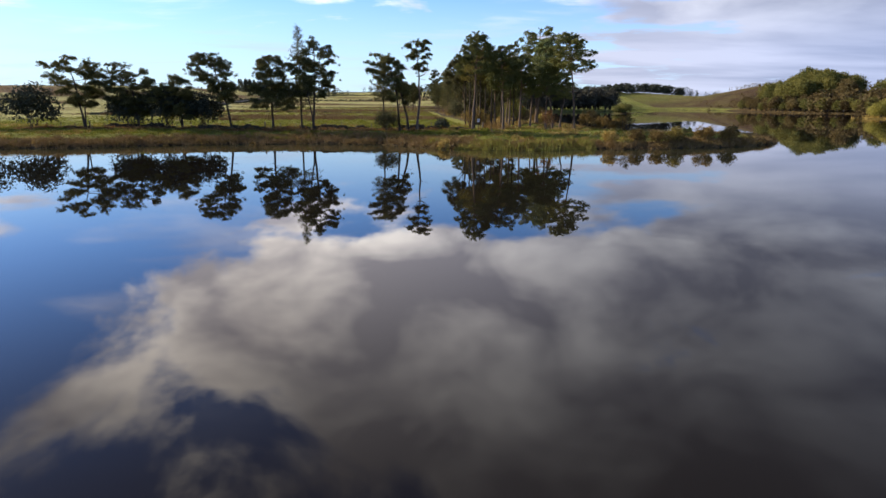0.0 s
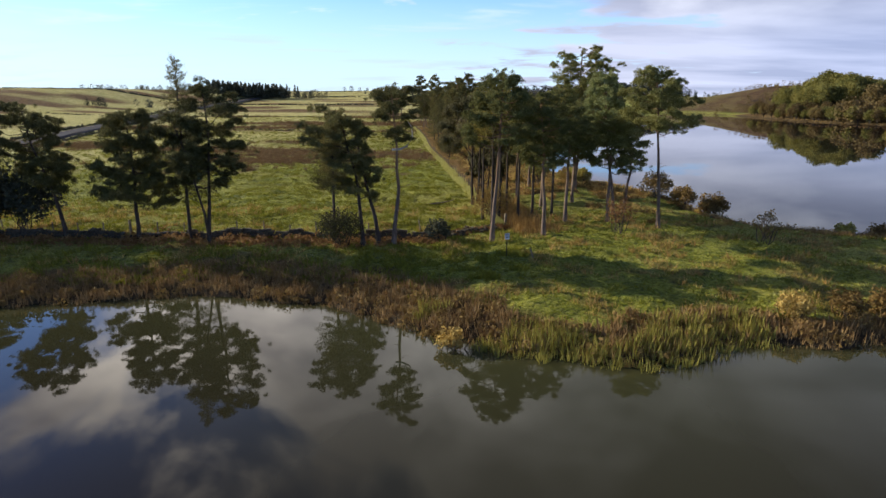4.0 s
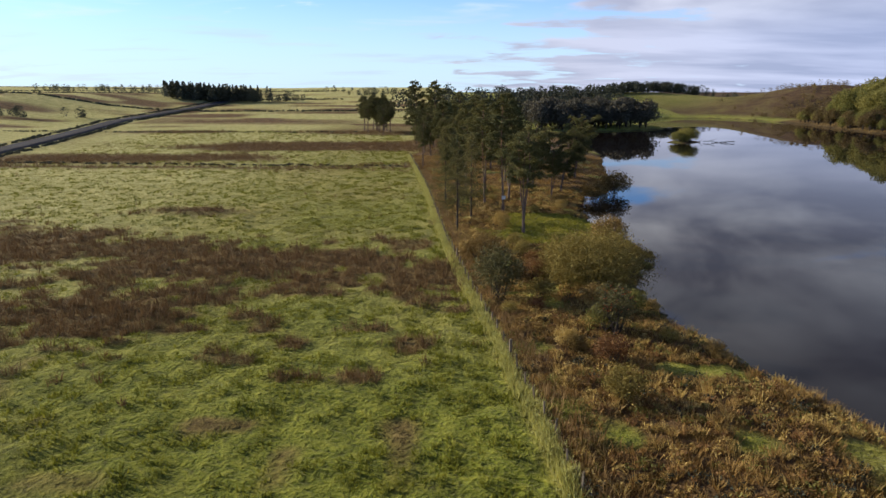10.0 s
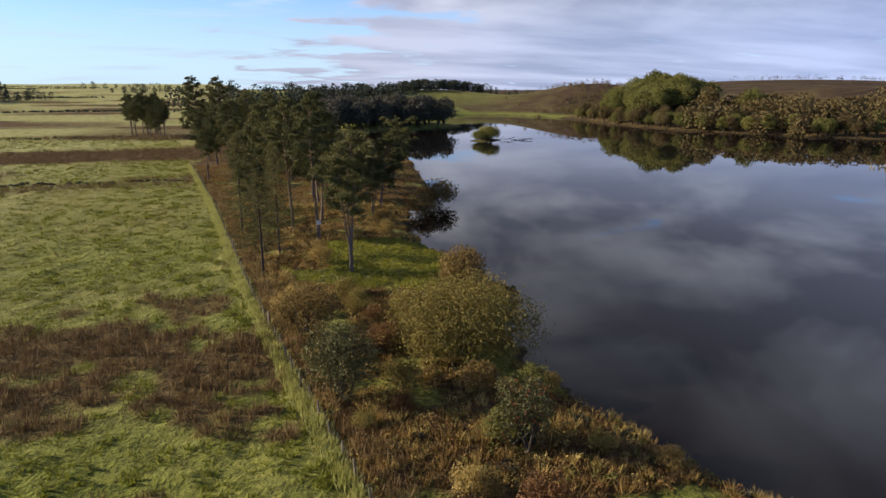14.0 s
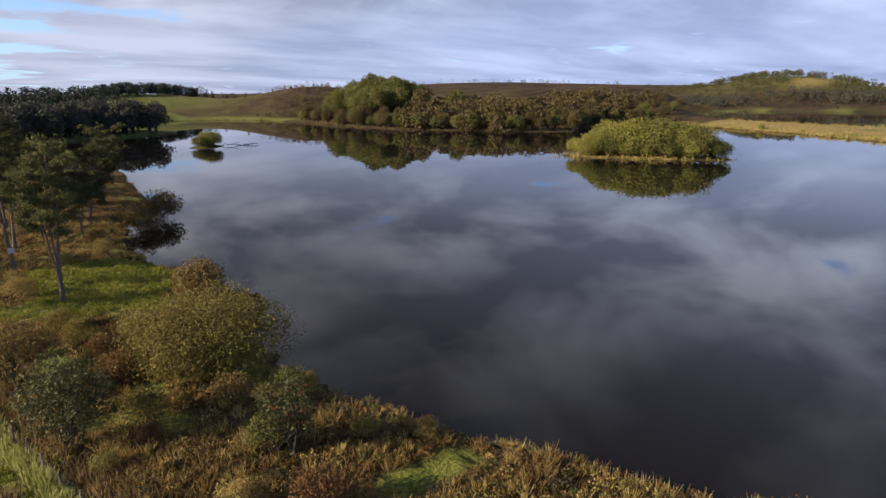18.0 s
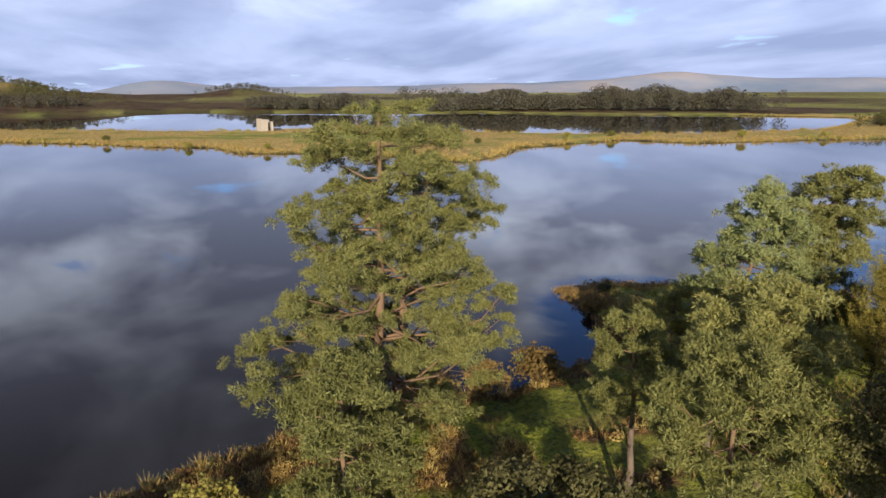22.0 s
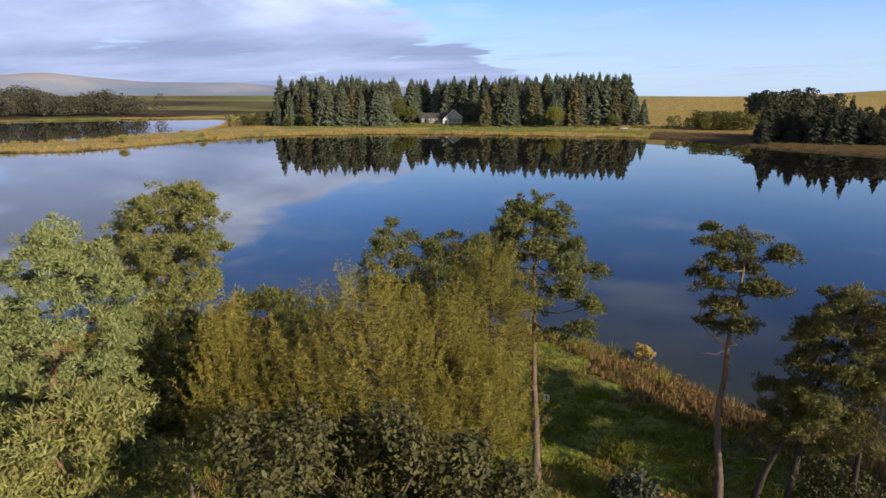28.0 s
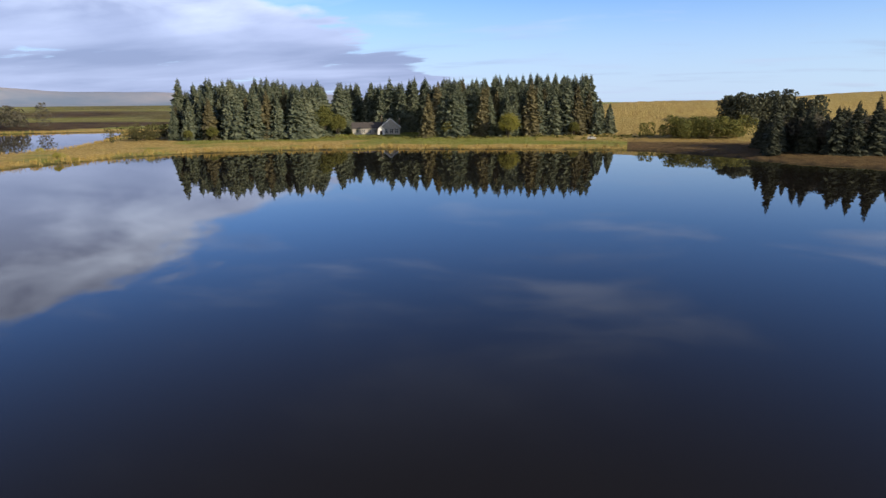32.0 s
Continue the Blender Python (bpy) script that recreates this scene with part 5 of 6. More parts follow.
far_wood("far_wood", along((-218, 636), (-160, 656), 170, 8, r), r.uniform(9, 13.5, 170), M_DARK, "dark conifer plantation among the fields", per=110, wide=0.3, leaf=0.06, cone=True)
far_wood("far_wood", along((-146, 650), (-118, 662), 14, 4, r), r.uniform(5, 9, 14), M_DARK, "rounded trees at the end of the plantation")
far_wood("far_wood", np.concatenate([along((-90, 745), (-50, 748), 22, 6, r), along((-140, 830), (-110, 850), 5, 4, r)]), r.uniform(4, 9, 27), M_DARK, "small wood on the skyline of the pasture")
far_wood("far_wood", along((-500, 930), (-330, 900), 60, 12, r), r.uniform(4, 8.5, 60), M_DARK, "trees round a distant farm")
far_wood("far_wood", np.concatenate([along((-238, 468), (-226, 468), 9, 2.5, r), along((-208, 480), (-200, 482), 6, 2, r)]), r.uniform(3, 6.5, 15), M_DARK, "hedgerow trees in the upper fields")
shoreside = np.concatenate([along((665, -40), (640, -190), 420, 22, r), along((640, -180), (500, -318), 260, 16, r), along((690, 30), (770, 130), 120, 16, r)])
tall = 9 + 18 * lattice(shoreside[:, 0] + 0.4 * shoreside[:, 1], shoreside[:, 1], 42, 47) * np.where(shoreside[:, 1] > 0, 0.45, 1) * r.uniform(0.8, 1.15, len(shoreside))
far_wood("far_wood", shoreside, tall, M_DARKWOOD, "wood on the far shore of the second lake", per=190, wide=0.42, leaf=0.045)
hill = r.normal(size=(640, 2)) * [80, 68] + [930, 480]
hill = hill[np.hypot((hill[:, 0] - 880) / 60, (hill[:, 1] - 432) / 26) > 1]
far_wood("far_wood", hill, r.uniform(5, 9, len(hill)), M_ALDER, "broken wood on the far hill", per=50, wide=0.6, leaf=0.1)
far_wood("far_wood", np.concatenate([along((760, 420), (800, 330), 90, 14, r), along((640, 470), (720, 440), 60, 14, r)]), r.uniform(6, 12, 150), M_DARKWOOD, "dark wood at the foot of the far hill", per=60, wide=0.5, leaf=0.08)
far_wood("far_wood", np.concatenate([along((1400, 160), (1560, 130), 120, 40, r)]), r.uniform(6, 11, 120), M_DARKWOOD, "wooded knoll beyond the second lake", per=50, wide=0.6, leaf=0.09)
far_wood("far_wood", np.concatenate([along((700, 400), (1200, 560), 90, 50, r), along((1250, 560), (1500, 620), 160, 90, r), along((800, 1000), (1100, 980), 60, 40, r)]), r.uniform(4, 9, 310), M_BIRCH, "scattered wood on the heath hills", wide=0.8, per=60)
far_wood("far_wood", np.concatenate([along((268, 385), (300, 460), 130, 13, r), along((300, 395), (400, 410), 130, 14, r), along((240, 430), (262, 400), 40, 7, r)]), r.uniform(8, 14, 300), M_BIRCH, "olive-brown autumn wood along the far shore", per=110, wide=0.5, leaf=0.07)
far_wood("far_wood", np.concatenate([along((420, 420), (560, 360), 70, 22, r), along((240, 590), (310, 640), 60, 14, r)]), r.uniform(2.5, 6, 130), M_BIRCH, "scrub on the heath", per=60, wide=0.7, leaf=0.09)
far_wood("far_wood", np.concatenate([along((262, 610), (360, 660), 110, 22, r), along((300, 720), (380, 700), 60, 20, r), along((250, 560), (262, 600), 30, 7, r)]), r.uniform(1.8, 5, 200), M_BIRCH, "brown scrub and birches on the moor hill", per=70, wide=0.7, leaf=0.09)
far_wood("far_wood", along((280, -190), (262, -225), 40, 8, r), r.uniform(4, 9, 40), M_ALDER, "low thicket at the end of the causeway")
far_wood("far_wood", along((8, -262), (-28, -260), 44, 5, r), r.uniform(6, 10.5, 44), M_OAK, "thicket below the golden field", per=260, leaf=0.05)
far_wood("far_wood", along((-30, -322), (-74, -328), 24, 4, r), r.uniform(12, 18.5, 24), M_DARK, per=520, leaf=0.05, wide=0.42, label="dark clump of trees on the hillside")

# distant hills
hx = []
for az, dist, h, w in ((96, 4100, 40, 520), (108, 4200, 55, 560), (119, 4200, 62, 460), (125.5, 4150, 70, 330), (132, 4200, 62, 380), (139, 4150, 60, 330), (147, 4100, 62, 320), (154, 4100, 50, 320), (86, 4100, 34, 420), (80.5, 4000, 52, 300)):
    h *= 1.25
    hx.append((math.sin(radians(az)) * dist, math.cos(radians(az)) * dist, h, w))
a = np.linspace(radians(72), radians(166), 230)
rad = np.linspace(3300, 4900, 22)
A, R = np.meshgrid(a, rad)
XX, YY = np.sin(A) * R, np.cos(A) * R
ZZ = -4 + sum(h * np.exp(-((XX - x) ** 2 + (YY - y) ** 2) / w ** 2) for x, y, h, w in hx) * (1 + 0.12 * (lattice(XX, YY, 180, 77) - 0.5))
idx = np.arange(XX.size).reshape(XX.shape)
F = np.stack([idx[:-1, :-1], idx[:-1, 1:], idx[1:, 1:], idx[1:, :-1]], -1).reshape(-1, 4)
# haze of distance is painted into the hill colour as pale blue-grey
k = Mat("hazy_hill", 1.0, 0.0)
M_HAZYHILL = k.color(k.ramp(k.noise(0.0016, 6, 0.6), (0.35, (0.22, 0.28, 0.38)), (0.52, (0.32, 0.34, 0.41)), (0.62, (0.42, 0.38, 0.39)))).m
tagged(new("backdrop", quick_mesh("backdrop", np.stack([XX, YY, ZZ], -1).reshape(-1, 3), F, M_HAZYHILL, True)), "range of far hills with blue-grey haze in their colour", "hills", kind="structure")


# ---- grasses, rushes, reeds ----
def blades(name, x, y, mat, label, category, h=(0.3, 0.6), count=6, spread=0.16, width=0.04, lean=0.5, seed=1):
    r = np.random.default_rng(seed)
    n = len(x)
    z = np.maximum(ground_height(x, y), -0.25) - 0.04
    hh = r.uniform(h[0], h[1], n)[:, None] * r.uniform(0.6, 1.15, (n, count))
    a, q = r.uniform(0, 6.283, (n, count)), r.uniform(0, 1, (n, count)) ** 0.5
    sc = (hh / max(h[1], 1e-6)) * 0.6 + 0.4
    bx, by = x[:, None] + np.cos(a) * q * spread * sc, y[:, None] + np.sin(a) * q * spread * sc
    tx, ty = bx + np.cos(a) * hh * lean * r.uniform(0.2, 1, (n, count)), by + np.sin(a) * hh * lean * r.uniform(0.2, 1, (n, count))
    b = r.uniform(0, 6.283, (n, count))
    wx, wy = np.cos(b) * width * sc, np.sin(b) * width * sc
    zz = np.repeat(z[:, None], count, 1)
    v = np.stack([np.stack([bx - wx, by - wy, zz], -1), np.stack([bx + wx, by + wy, zz], -1), np.stack([tx, ty, zz + hh], -1)], 2).reshape(-1, 3)
    f = np.arange(n * count * 3).reshape(-1, 3)
    return tagged(new(name, quick_mesh(name, v, f, mat)), label, category, kind="stuff")


r = np.random.default_rng(41)
n = 260000
y = 96 + 330 * r.random(n) ** 1.6
x = fence_x(y) - 110 * r.random(n) ** 1.3
keep = (rush_mask(x, y) < 0.4) & (shore(x, y) > 2) & (lattice(x, y, 1.3, 51) > 0.5)
blades("pasture_grass", x[keep][:64000], y[keep][:64000], M_GRASS, "tussocky sunlit pasture grass", "grass", (0.12, 0.42), 5, 0.3, 0.07, 0.8, 1)
x, y = r.uniform(-130, 0, 70000), 165 + 260 * r.random(70000) ** 1.5
keep = rush_mask(x, y) + (lattice(x, y, 1.3, 25) - 0.5) * 0.9 > 0.4
blades("rushes", x[keep][:22000], y[keep][:22000], M_RUSH, "brown rushes in the wet part of the pasture", "rushes", (0.4, 1.15), 9, 0.34, 0.035, 0.5, 2)
x, y = r.uniform(-24, 60, 60000), r.uniform(116, 330, 60000)
s = shore(x, y)
keep = (strip_mask(x, y, s) > 0) & (s > 0.2) & (lattice(x, y, 3.5, 31) > 0.2)
blades("bracken", x[keep][:24000], y[keep][:24000], M_BRACKEN, "rusty bracken and dead grass along the shore", "bracken", (0.2, 0.6), 9, 0.4, 0.04, 0.8, 3)
x, y = r.uniform(0, 24, 9000), r.uniform(204, 238, 9000)
s = shore(x, y)
keep = (strip_mask(x, y, s) == 0) & (s > 0.5) & (x > fence_x(y))
blades("clearing_grass", x[keep], y[keep], M_GRASS, "rough green grass in a clearing by the lake", "grass", (0.15, 0.45), 6, 0.3, 0.06, 0.8, 13)
x, y = r.uniform(-90, 60, 60000), r.uniform(76, 128, 60000)
s = shore(x, y)
keep = (s > -0.6) & (s < np.where(x < 6, 4.2, 2.2) + 2.6 * lattice(x, y, 5, 54)) & (y < 118)
blades("shore_reeds", x[keep][:17000], y[keep][:17000], M_RUSH, "dark brown reeds along the near bank", "reeds", (0.3, 0.75), 8, 0.3, 0.045, 0.4, 4)
keep = (s > -1.2) & (s < 2.5) & (x > 0) & (x < 22) & (y < 92) & (lattice(x, y, 4, 52) > 0.5)
blades("yellow_reeds", x[keep][:1500], y[keep][:1500], M_WILLOW, "yellow-green reeds standing at the waterline", "reeds", (0.5, 1.1), 8, 0.3, 0.05, 0.4, 5)
keep = (s > 3.0) & (y < 126) & (lattice(x, y, 3, 53) > 0.4)
tuft = (s > 2.0) & (y < 126) & (lattice(x, y, 2.4, 43) > 0.56)
blades("dead_grass", x[tuft][:3600], y[tuft][:3600], M_REED, "golden tussocks of dead grass on the point", "grass", (0.2, 0.55), 7, 0.3, 0.03, 0.7, 14)
blades("point_bracken", x[tuft][4200:6200], y[tuft][4200:6200], M_BRACKEN, "brown bracken between the pines", "bracken", (0.25, 0.75), 8, 0.35, 0.04, 0.6, 15)
blades("point_grass", x[keep][:9000], y[keep][:9000], M_GRASS, "rough green grass on the point", "grass", (0.12, 0.35), 6, 0.25, 0.06, 0.9, 6)
x, y = r.uniform(-40, 460, 90000), r.uniform(-300, 340, 90000)
s = shore(x, y)
keep = (s > -0.5) & (s < 6) & ((x > 150) | (y < -90) & (x > 24))
blades("golden_reeds", x[keep][:12000], y[keep][:12000], M_REED, "golden reeds along the causeway and far shore", "reeds", (0.8, 1.8), 5, 0.7, 0.16, 0.4, 7)

# ---- undergrowth mounds along the shore ----


def mounds(name, x, y, size, mat, label, category, per=48, leaf=0.1, seed=1):
    r = np.random.default_rng(seed)
    n = len(x)
    z = np.maximum(ground_height(x, y), 0)
    d = r.normal(size=(n, per, 3))
    d /= np.linalg.norm(d, axis=-1)[..., None]
    d[..., 2] = np.abs(d[..., 2])
    sz = size[0] + (size[1] - size[0]) * r.random(n) ** 2
    q = r.uniform(0.5, 1.0, (n, per, 1)) * sz[:, None, None]
    c = np.stack([x, y, z - 0.05], -1)[:, None] + d * q * np.array([1, 1, 0.85])
    v, f = leaves(c.reshape(-1, 3), d.reshape(-1, 3), r, leaf, 0.5, 0.9)
    return tagged(new(name, quick_mesh(name, v, f, mat)), label, category, kind="stuff")


r = np.random.default_rng(61)
x, y = r.uniform(-10, 42, 24000), r.uniform(118, 262, 24000)
s = shore(x, y)
keep = (strip_mask(x, y, s) > 0) & (s > 0.1) & (lattice(x, y, 3.5, 31) > 0.3)
x, y = x[keep], y[keep]
mounds("undergrowth", x[:1700], y[:1700], (0.25, 0.85), M_LITTER, "brown and golden autumn undergrowth", "undergrowth", seed=1)
mounds("undergrowth", x[1700:2500], y[1700:2500], (0.3, 0.9), M_RUSTY, "rust-red bracken and brambles", "undergrowth", seed=2)
mounds("undergrowth", x[2500:3300], y[2500:3300], (0.3, 1.0), M_OAK, "low green brambles", "undergrowth", seed=3)
mounds("undergrowth", x[3300:4000], y[3300:4000], (0.3, 0.9), M_REED, "tussocks of golden dead grass", "undergrowth", 48, 0.1, 33)
mounds("undergrowth", x[4000:4280], y[4000:4280], (0.4, 1.0), M_DARK, "dark bramble thickets", "undergrowth", 48, 0.1, 34)
blades("gold_tussocks", x[4600:5500], y[4600:5500], M_REED, "tall golden tussocks of dead grass in the undergrowth", "grass", (0.35, 0.8), 34, 0.32, 0.03, 0.75, 41)
blades("rust_tussocks", x[5500:6500], y[5500:6500], M_BRACKEN, "orange-brown bracken fronds in the undergrowth", "bracken", (0.35, 0.8), 30, 0.38, 0.035, 0.8, 42)
x, y = r.uniform(-95, 60, 9000), r.uniform(80, 120, 9000)
s = shore(x, y)
keep = (s > -0.3) & (s < 3.6) & (y < 118)
mounds("bank_growth", x[keep][:520], y[keep][:520], (0.3, 1.0), M_BROWN, "dark brown growth on the lake bank", "undergrowth", 40, 0.14, 4)
x, y = r.uniform(-70, 1, 900), 107.9 + r.normal(size=900) * 1.0
mounds("wall_growth", x[:850], y[:850], (0.3, 1.0), M_RUSTY, "red-brown bracken along the stone wall", "undergrowth", 40, 0.13, 5)
y = r.uniform(112, 290, 3000)
x = fence_x(y) + 0.7 + np.abs(r.normal(size=3000)) * np.where(y < 135, 1.6, 0.9)
near_end = y < 142
blades("fence_stalks", x[near_end], y[near_end], M_BRACKEN, "tall brown dead stalks crowding the fence", "grass", (0.7, 1.6), 12, 0.3, 0.03, 0.3, 43)
blades("fence_growth", x, y, M_RUSH, "tall dead stalks behind the fence", "grass", (0.4, 1.0), 6, 0.25, 0.03, 0.4, 11)
y = 116 + 214 * r.random(15000) ** 1.3
x = fence_x(y) - 0.35 + r.normal(size=15000) * 0.3
blades("fence_verge", x, y, M_VERGE, "pale long grass along the fence", "grass", (0.25, 0.65), 6, 0.18, 0.06, 0.5, 12)


# ---- fences ----
def box(dx, dy, dz, r=None, jitter=0.0):
    v = np.array([(a, b, c) for a in (-dx, dx) for b in (-dy, dy) for c in (0, 2 * dz)], float)
    if r is not None:
        v += r.normal(size=v.shape) * jitter
    f = [(0, 1, 3), (0, 3, 2), (4, 6, 7), (4, 7, 5), (0, 4, 5), (0, 5, 1), (2, 3, 7), (2, 7, 6), (0, 2, 6), (0, 6, 4), (1, 5, 7), (1, 7, 3)]
    return v, np.array(f)


def bevel_box(name, dx, dy, dz, mat, bevel=0.015):
    bm = bmesh.new()
    bmesh.ops.create_cube(bm, size=1.0, matrix=Matrix.Translation((0, 0, dz)) @ Matrix.Diagonal((2 * dx, 2 * dy, 2 * dz, 1)))
    bmesh.ops.bevel(bm, geom=list(bm.edges), offset=bevel, segments=1, affect="EDGES")
    me = bpy.data.meshes.new(name)
    bm.to_mesh(me), bm.free()
    me.materials.append(mat)
    return me


POST = [bevel_box("post", 0.055, 0.055, h, M_POST) for h in (0.58, 0.62, 0.66)]
BIGPOST = bevel_box("post", 0.1, 0.1, 0.75, M_POST)


def fence(pts, label, step, wires=(0.3, 0.55, 0.8, 1.05), seed=1):
    r = np.random.default_rng(seed)
    pts = np.array(pts, float)
    seg = np.r_[0, np.cumsum(np.hypot(*np.diff(pts, axis=0).T))]
    at = np.arange(0, seg[-1], step)
    X, Y = np.interp(at, seg, pts[:, 0]), np.interp(at, seg, pts[:, 1])
    Zs = ground_height(X, Y)
    ob = thing("fence", label, "fence", (X[0], Y[0], Zs[0]))
    for i in range(len(at)):
        p = part("post", BIGPOST if i % 12 == 0 else POST[i % 3], ob, at=(X[i] - X[0], Y[i] - Y[0], Zs[i] - Zs[0] - 0.08))
        p.rotation_euler = (r.normal() * 0.05, r.normal() * 0.05, r.uniform(0, 3))
    for h in wires:
        p = np.stack([X - X[0], Y - Y[0], Zs - Zs[0] + h], -1)
        part("wire", quick_mesh("wire", *tube(p, np.full(len(p), 0.004), 4), M_WIRE), ob, "thin grey wire")
    return ob


ys = np.linspace(116, 330, 60)
fence([(float(fence_x(v)) + 0.05, v) for v in ys], "weathered post and wire fence between pasture and shore", 2.4)
fence([(1.6, 111.0), (-1.1, 112.0), (-6, 110.9), (-14, 111.4), (-22, 111.0), (-32, 110.6), (-48, 111.4), (-70, 111.8)], "weathered post and wire fence behind the wall", 2.6, seed=2)
fence([(-14, 295), (-60, 296.2), (-110, 298), (-150, 299.5)], "post and wire fence across the pasture", 3.2, (0.5, 0.95), 3)

# ---- dry stone wall ----
r = np.random.default_rng(71)
WALL = np.array([(-64, 109.6), (-40, 108.6), (-26.5, 108.2), (-20, 108.9), (-12.4, 109.6), (-7.3, 109.4), (-3.7, 108.8), (0.3, 108.1)])
seg = np.r_[0, np.cumsum(np.hypot(*np.diff(WALL, axis=0).T))]
wall = thing("stone_wall", "low tumbled dry stone wall covered in moss", "wall", (0, 108.1, gh(0, 108.1)))
shapes = []
for i in range(9):
    v, f = box(r.uniform(0.14, 0.24), r.uniform(0.14, 0.2), r.uniform(0.08, 0.12), r, 0.022)
    shapes.append(quick_mesh("stone", v, f, M_STONE))
rest, count = [], 0
for course in range(5):
    u = seg[-1]
    while u > 0.3:
        u -= r.uniform(0.33, 0.46)
        top = 5 - 2.6 * (math.sin(u * 0.37) > 0.45) - 1.2 * (math.sin(u * 0.9 + 1) > 0.5)
        if course >= top:
            continue
        X0, Y0 = float(np.interp(u, seg, WALL[:, 0])), float(np.interp(u, seg, WALL[:, 1]))
        z = gh(X0, Y0) + course * 0.2 - 0.06
        yy = Y0 + r.normal() * 0.05 + (0.1 if course % 2 else -0.1)
        if X0 > -23 and count < 300:
            ob = part("stone", shapes[count % 9], wall, at=(X0 - wall.location[0], yy - wall.location[1], z - wall.location[2]))
            ob.rotation_euler = (r.normal() * 0.08, r.normal() * 0.08, r.uniform(-0.2, 0.2) + (3.14 if count % 2 else 0))
            count += 1
        else:
            v, f = box(r.uniform(0.14, 0.24), r.uniform(0.14, 0.2), r.uniform(0.08, 0.12), r, 0.025)
            rest.append((v + [X0 - wall.location[0], yy - wall.location[1], z - wall.location[2]], f))
# the tumbled stretch up to the corner of the fence
for i in range(150):
    t = r.random()
    X0, Y0 = 0.4 + 7.6 * t + r.normal() * 0.35, 108.3 + 7.6 * t + r.normal() * 0.35
    v, f = box(r.uniform(0.12, 0.24), r.uniform(0.12, 0.2), r.uniform(0.07, 0.12), r, 0.03)
    a = r.uniform(0, 3)
    v = v @ np.array([[math.cos(a), math.sin(a), 0], [-math.sin(a), math.cos(a), 0], [0, 0, 1]])
    rest.append((v + [X0 - wall.location[0], Y0 - wall.location[1], gh(X0, Y0) - wall.location[2] + r.uniform(-0.05, 0.5) * (1 - abs(2 * t - 0.6))], f))
tagged(part("stones", quick_mesh("stones", *join(*rest), M_STONE), wall), kind="stuff")
y = 108.3 + 7.6 * r.random(140)
mounds("corner_growth", 0.4 + (y - 108.3) + r.normal(size=140) * 0.6, y, (0.25, 0.75), M_RUSTY, "red-brown bracken over fallen stones", "undergrowth", 40, 0.12, 9)

# ---- signs and posts ----
z = gh(6.9, 102)
sign = thing("notice_sign", "small white notice on a dark post in the grass", "sign", (6.9, 102.0, z))
part("post", quick_mesh("post", *tube([(0, 0, -0.1), (0, 0, 1.9)], [0.035, 0.035], 8), M_BARKDARK), sign)
bd = part("board", bevel_box("board", 0.19, 0.015, 0.26, M_WHITE, 0.006), sign, "white board", (0, -0.06, 1.45))
for i, (w, zz) in enumerate(((0.13, 0.4), (0.14, 0.3), (0.1, 0.22), (0.12, 0.14))):
    part("text_bar", bevel_box("text_bar", w, 0.003, 0.012, M_BARKDARK, 0.001), bd, "dark line of writing", (0, -0.017, zz))
z = gh(9.1, 101.6)
stake = part("leaning_post", bevel_box("leaning_post", 0.06, 0.05, 0.5, M_POST), None, "", (9.1, 101.6, z - 0.06))
tagged(stake, "short weathered post leaning over in the grass", "post").rotation_euler = (0.1, -0.35, 0.2)
note = thing("tree_notice", "white notice fixed to a pine trunk", "sign", (6.25, 233.0, gh(6.3, 233.6) + 2.3))
part("board", bevel_box("board", 0.32, 0.02, 0.3, M_WHITE, 0.008), note)

# dead wood
r = np.random.default_rng(81)
z = gh(-3.0, 106.5)
ob = thing("dead_branch", "bleached dead branch curving from the pine trunk", "branch", (-3.0, 106.3, z + 8.6))
part("limb", quick_mesh("limb", *tube([(0, 0, 0), (0.6, 0, 0.0), (1.3, 0, 0.3), (1.8, 0, 1.0), (1.75, 0.1, 1.9), (1.3, 0.1, 2.6)], [0.1, 0.09, 0.075, 0.06, 0.045, 0.02], 7), M_DEAD, True), ob)
z = gh(11.7, 124.3)
ob = thing("dead_snag", "pale broken trunk among the pines", "tree", (11.7, 124.3, z - 0.1))
part("trunk", quick_mesh("trunk", *tube([(0, 0, 0), (0.1, 0, 2.0), (0.05, 0.1, 3.9)], [0.09, 0.075, 0.05], 8), M_POST, True), ob)
for a, h in ((0.5, 3.2), (2.6, 3.6), (4.4, 2.4)):
    part("stub", quick_mesh("stub", *tube([(0.07, 0, h), (math.cos(a) * 0.7, math.sin(a) * 0.7, h + 0.3)], [0.03, 0.01], 5), M_POST), ob)
ob = thing("fallen_branch", "pale dead bough lying curved on the pasture grass", "branch", (1.2, 129.6, gh(1.2, 129.6) + 0.12))
part("limb", quick_mesh("limb", *tube([(-2.6, -1.2, 0), (-1.5, -0.75, 0.1), (-0.3, -0.1, 0.16), (0.8, 0.9, 0.22), (1.3, 2.0, 0.3)], [0.12, 0.11, 0.09, 0.07, 0.03], 7), M_POST, True), ob)
part("twig", quick_mesh("twig", *tube([(-0.3, -0.1, 0.16), (0.6, -0.5, 0.4), (1.5, -0.6, 0.75)], [0.05, 0.035, 0.015], 5), M_POST, True), ob)
ob = thing("fallen_branch", "bare fallen tree lying in the water off the islet", "branch", (104, 397, 0.0))
for i in range(9):
    s0 = np.array([i * 1.6, i * -0.3, 0.3 + 0.2 * math.sin(i)])
    part("limb", quick_mesh("limb", *tube(limb(s0, s0 + [r.uniform(1, 3.5), r.normal() * 1.6, r.uniform(-0.2, 1.3)], r), np.linspace(0.16, 0.04, 5), 5), M_BARKDARK), ob)

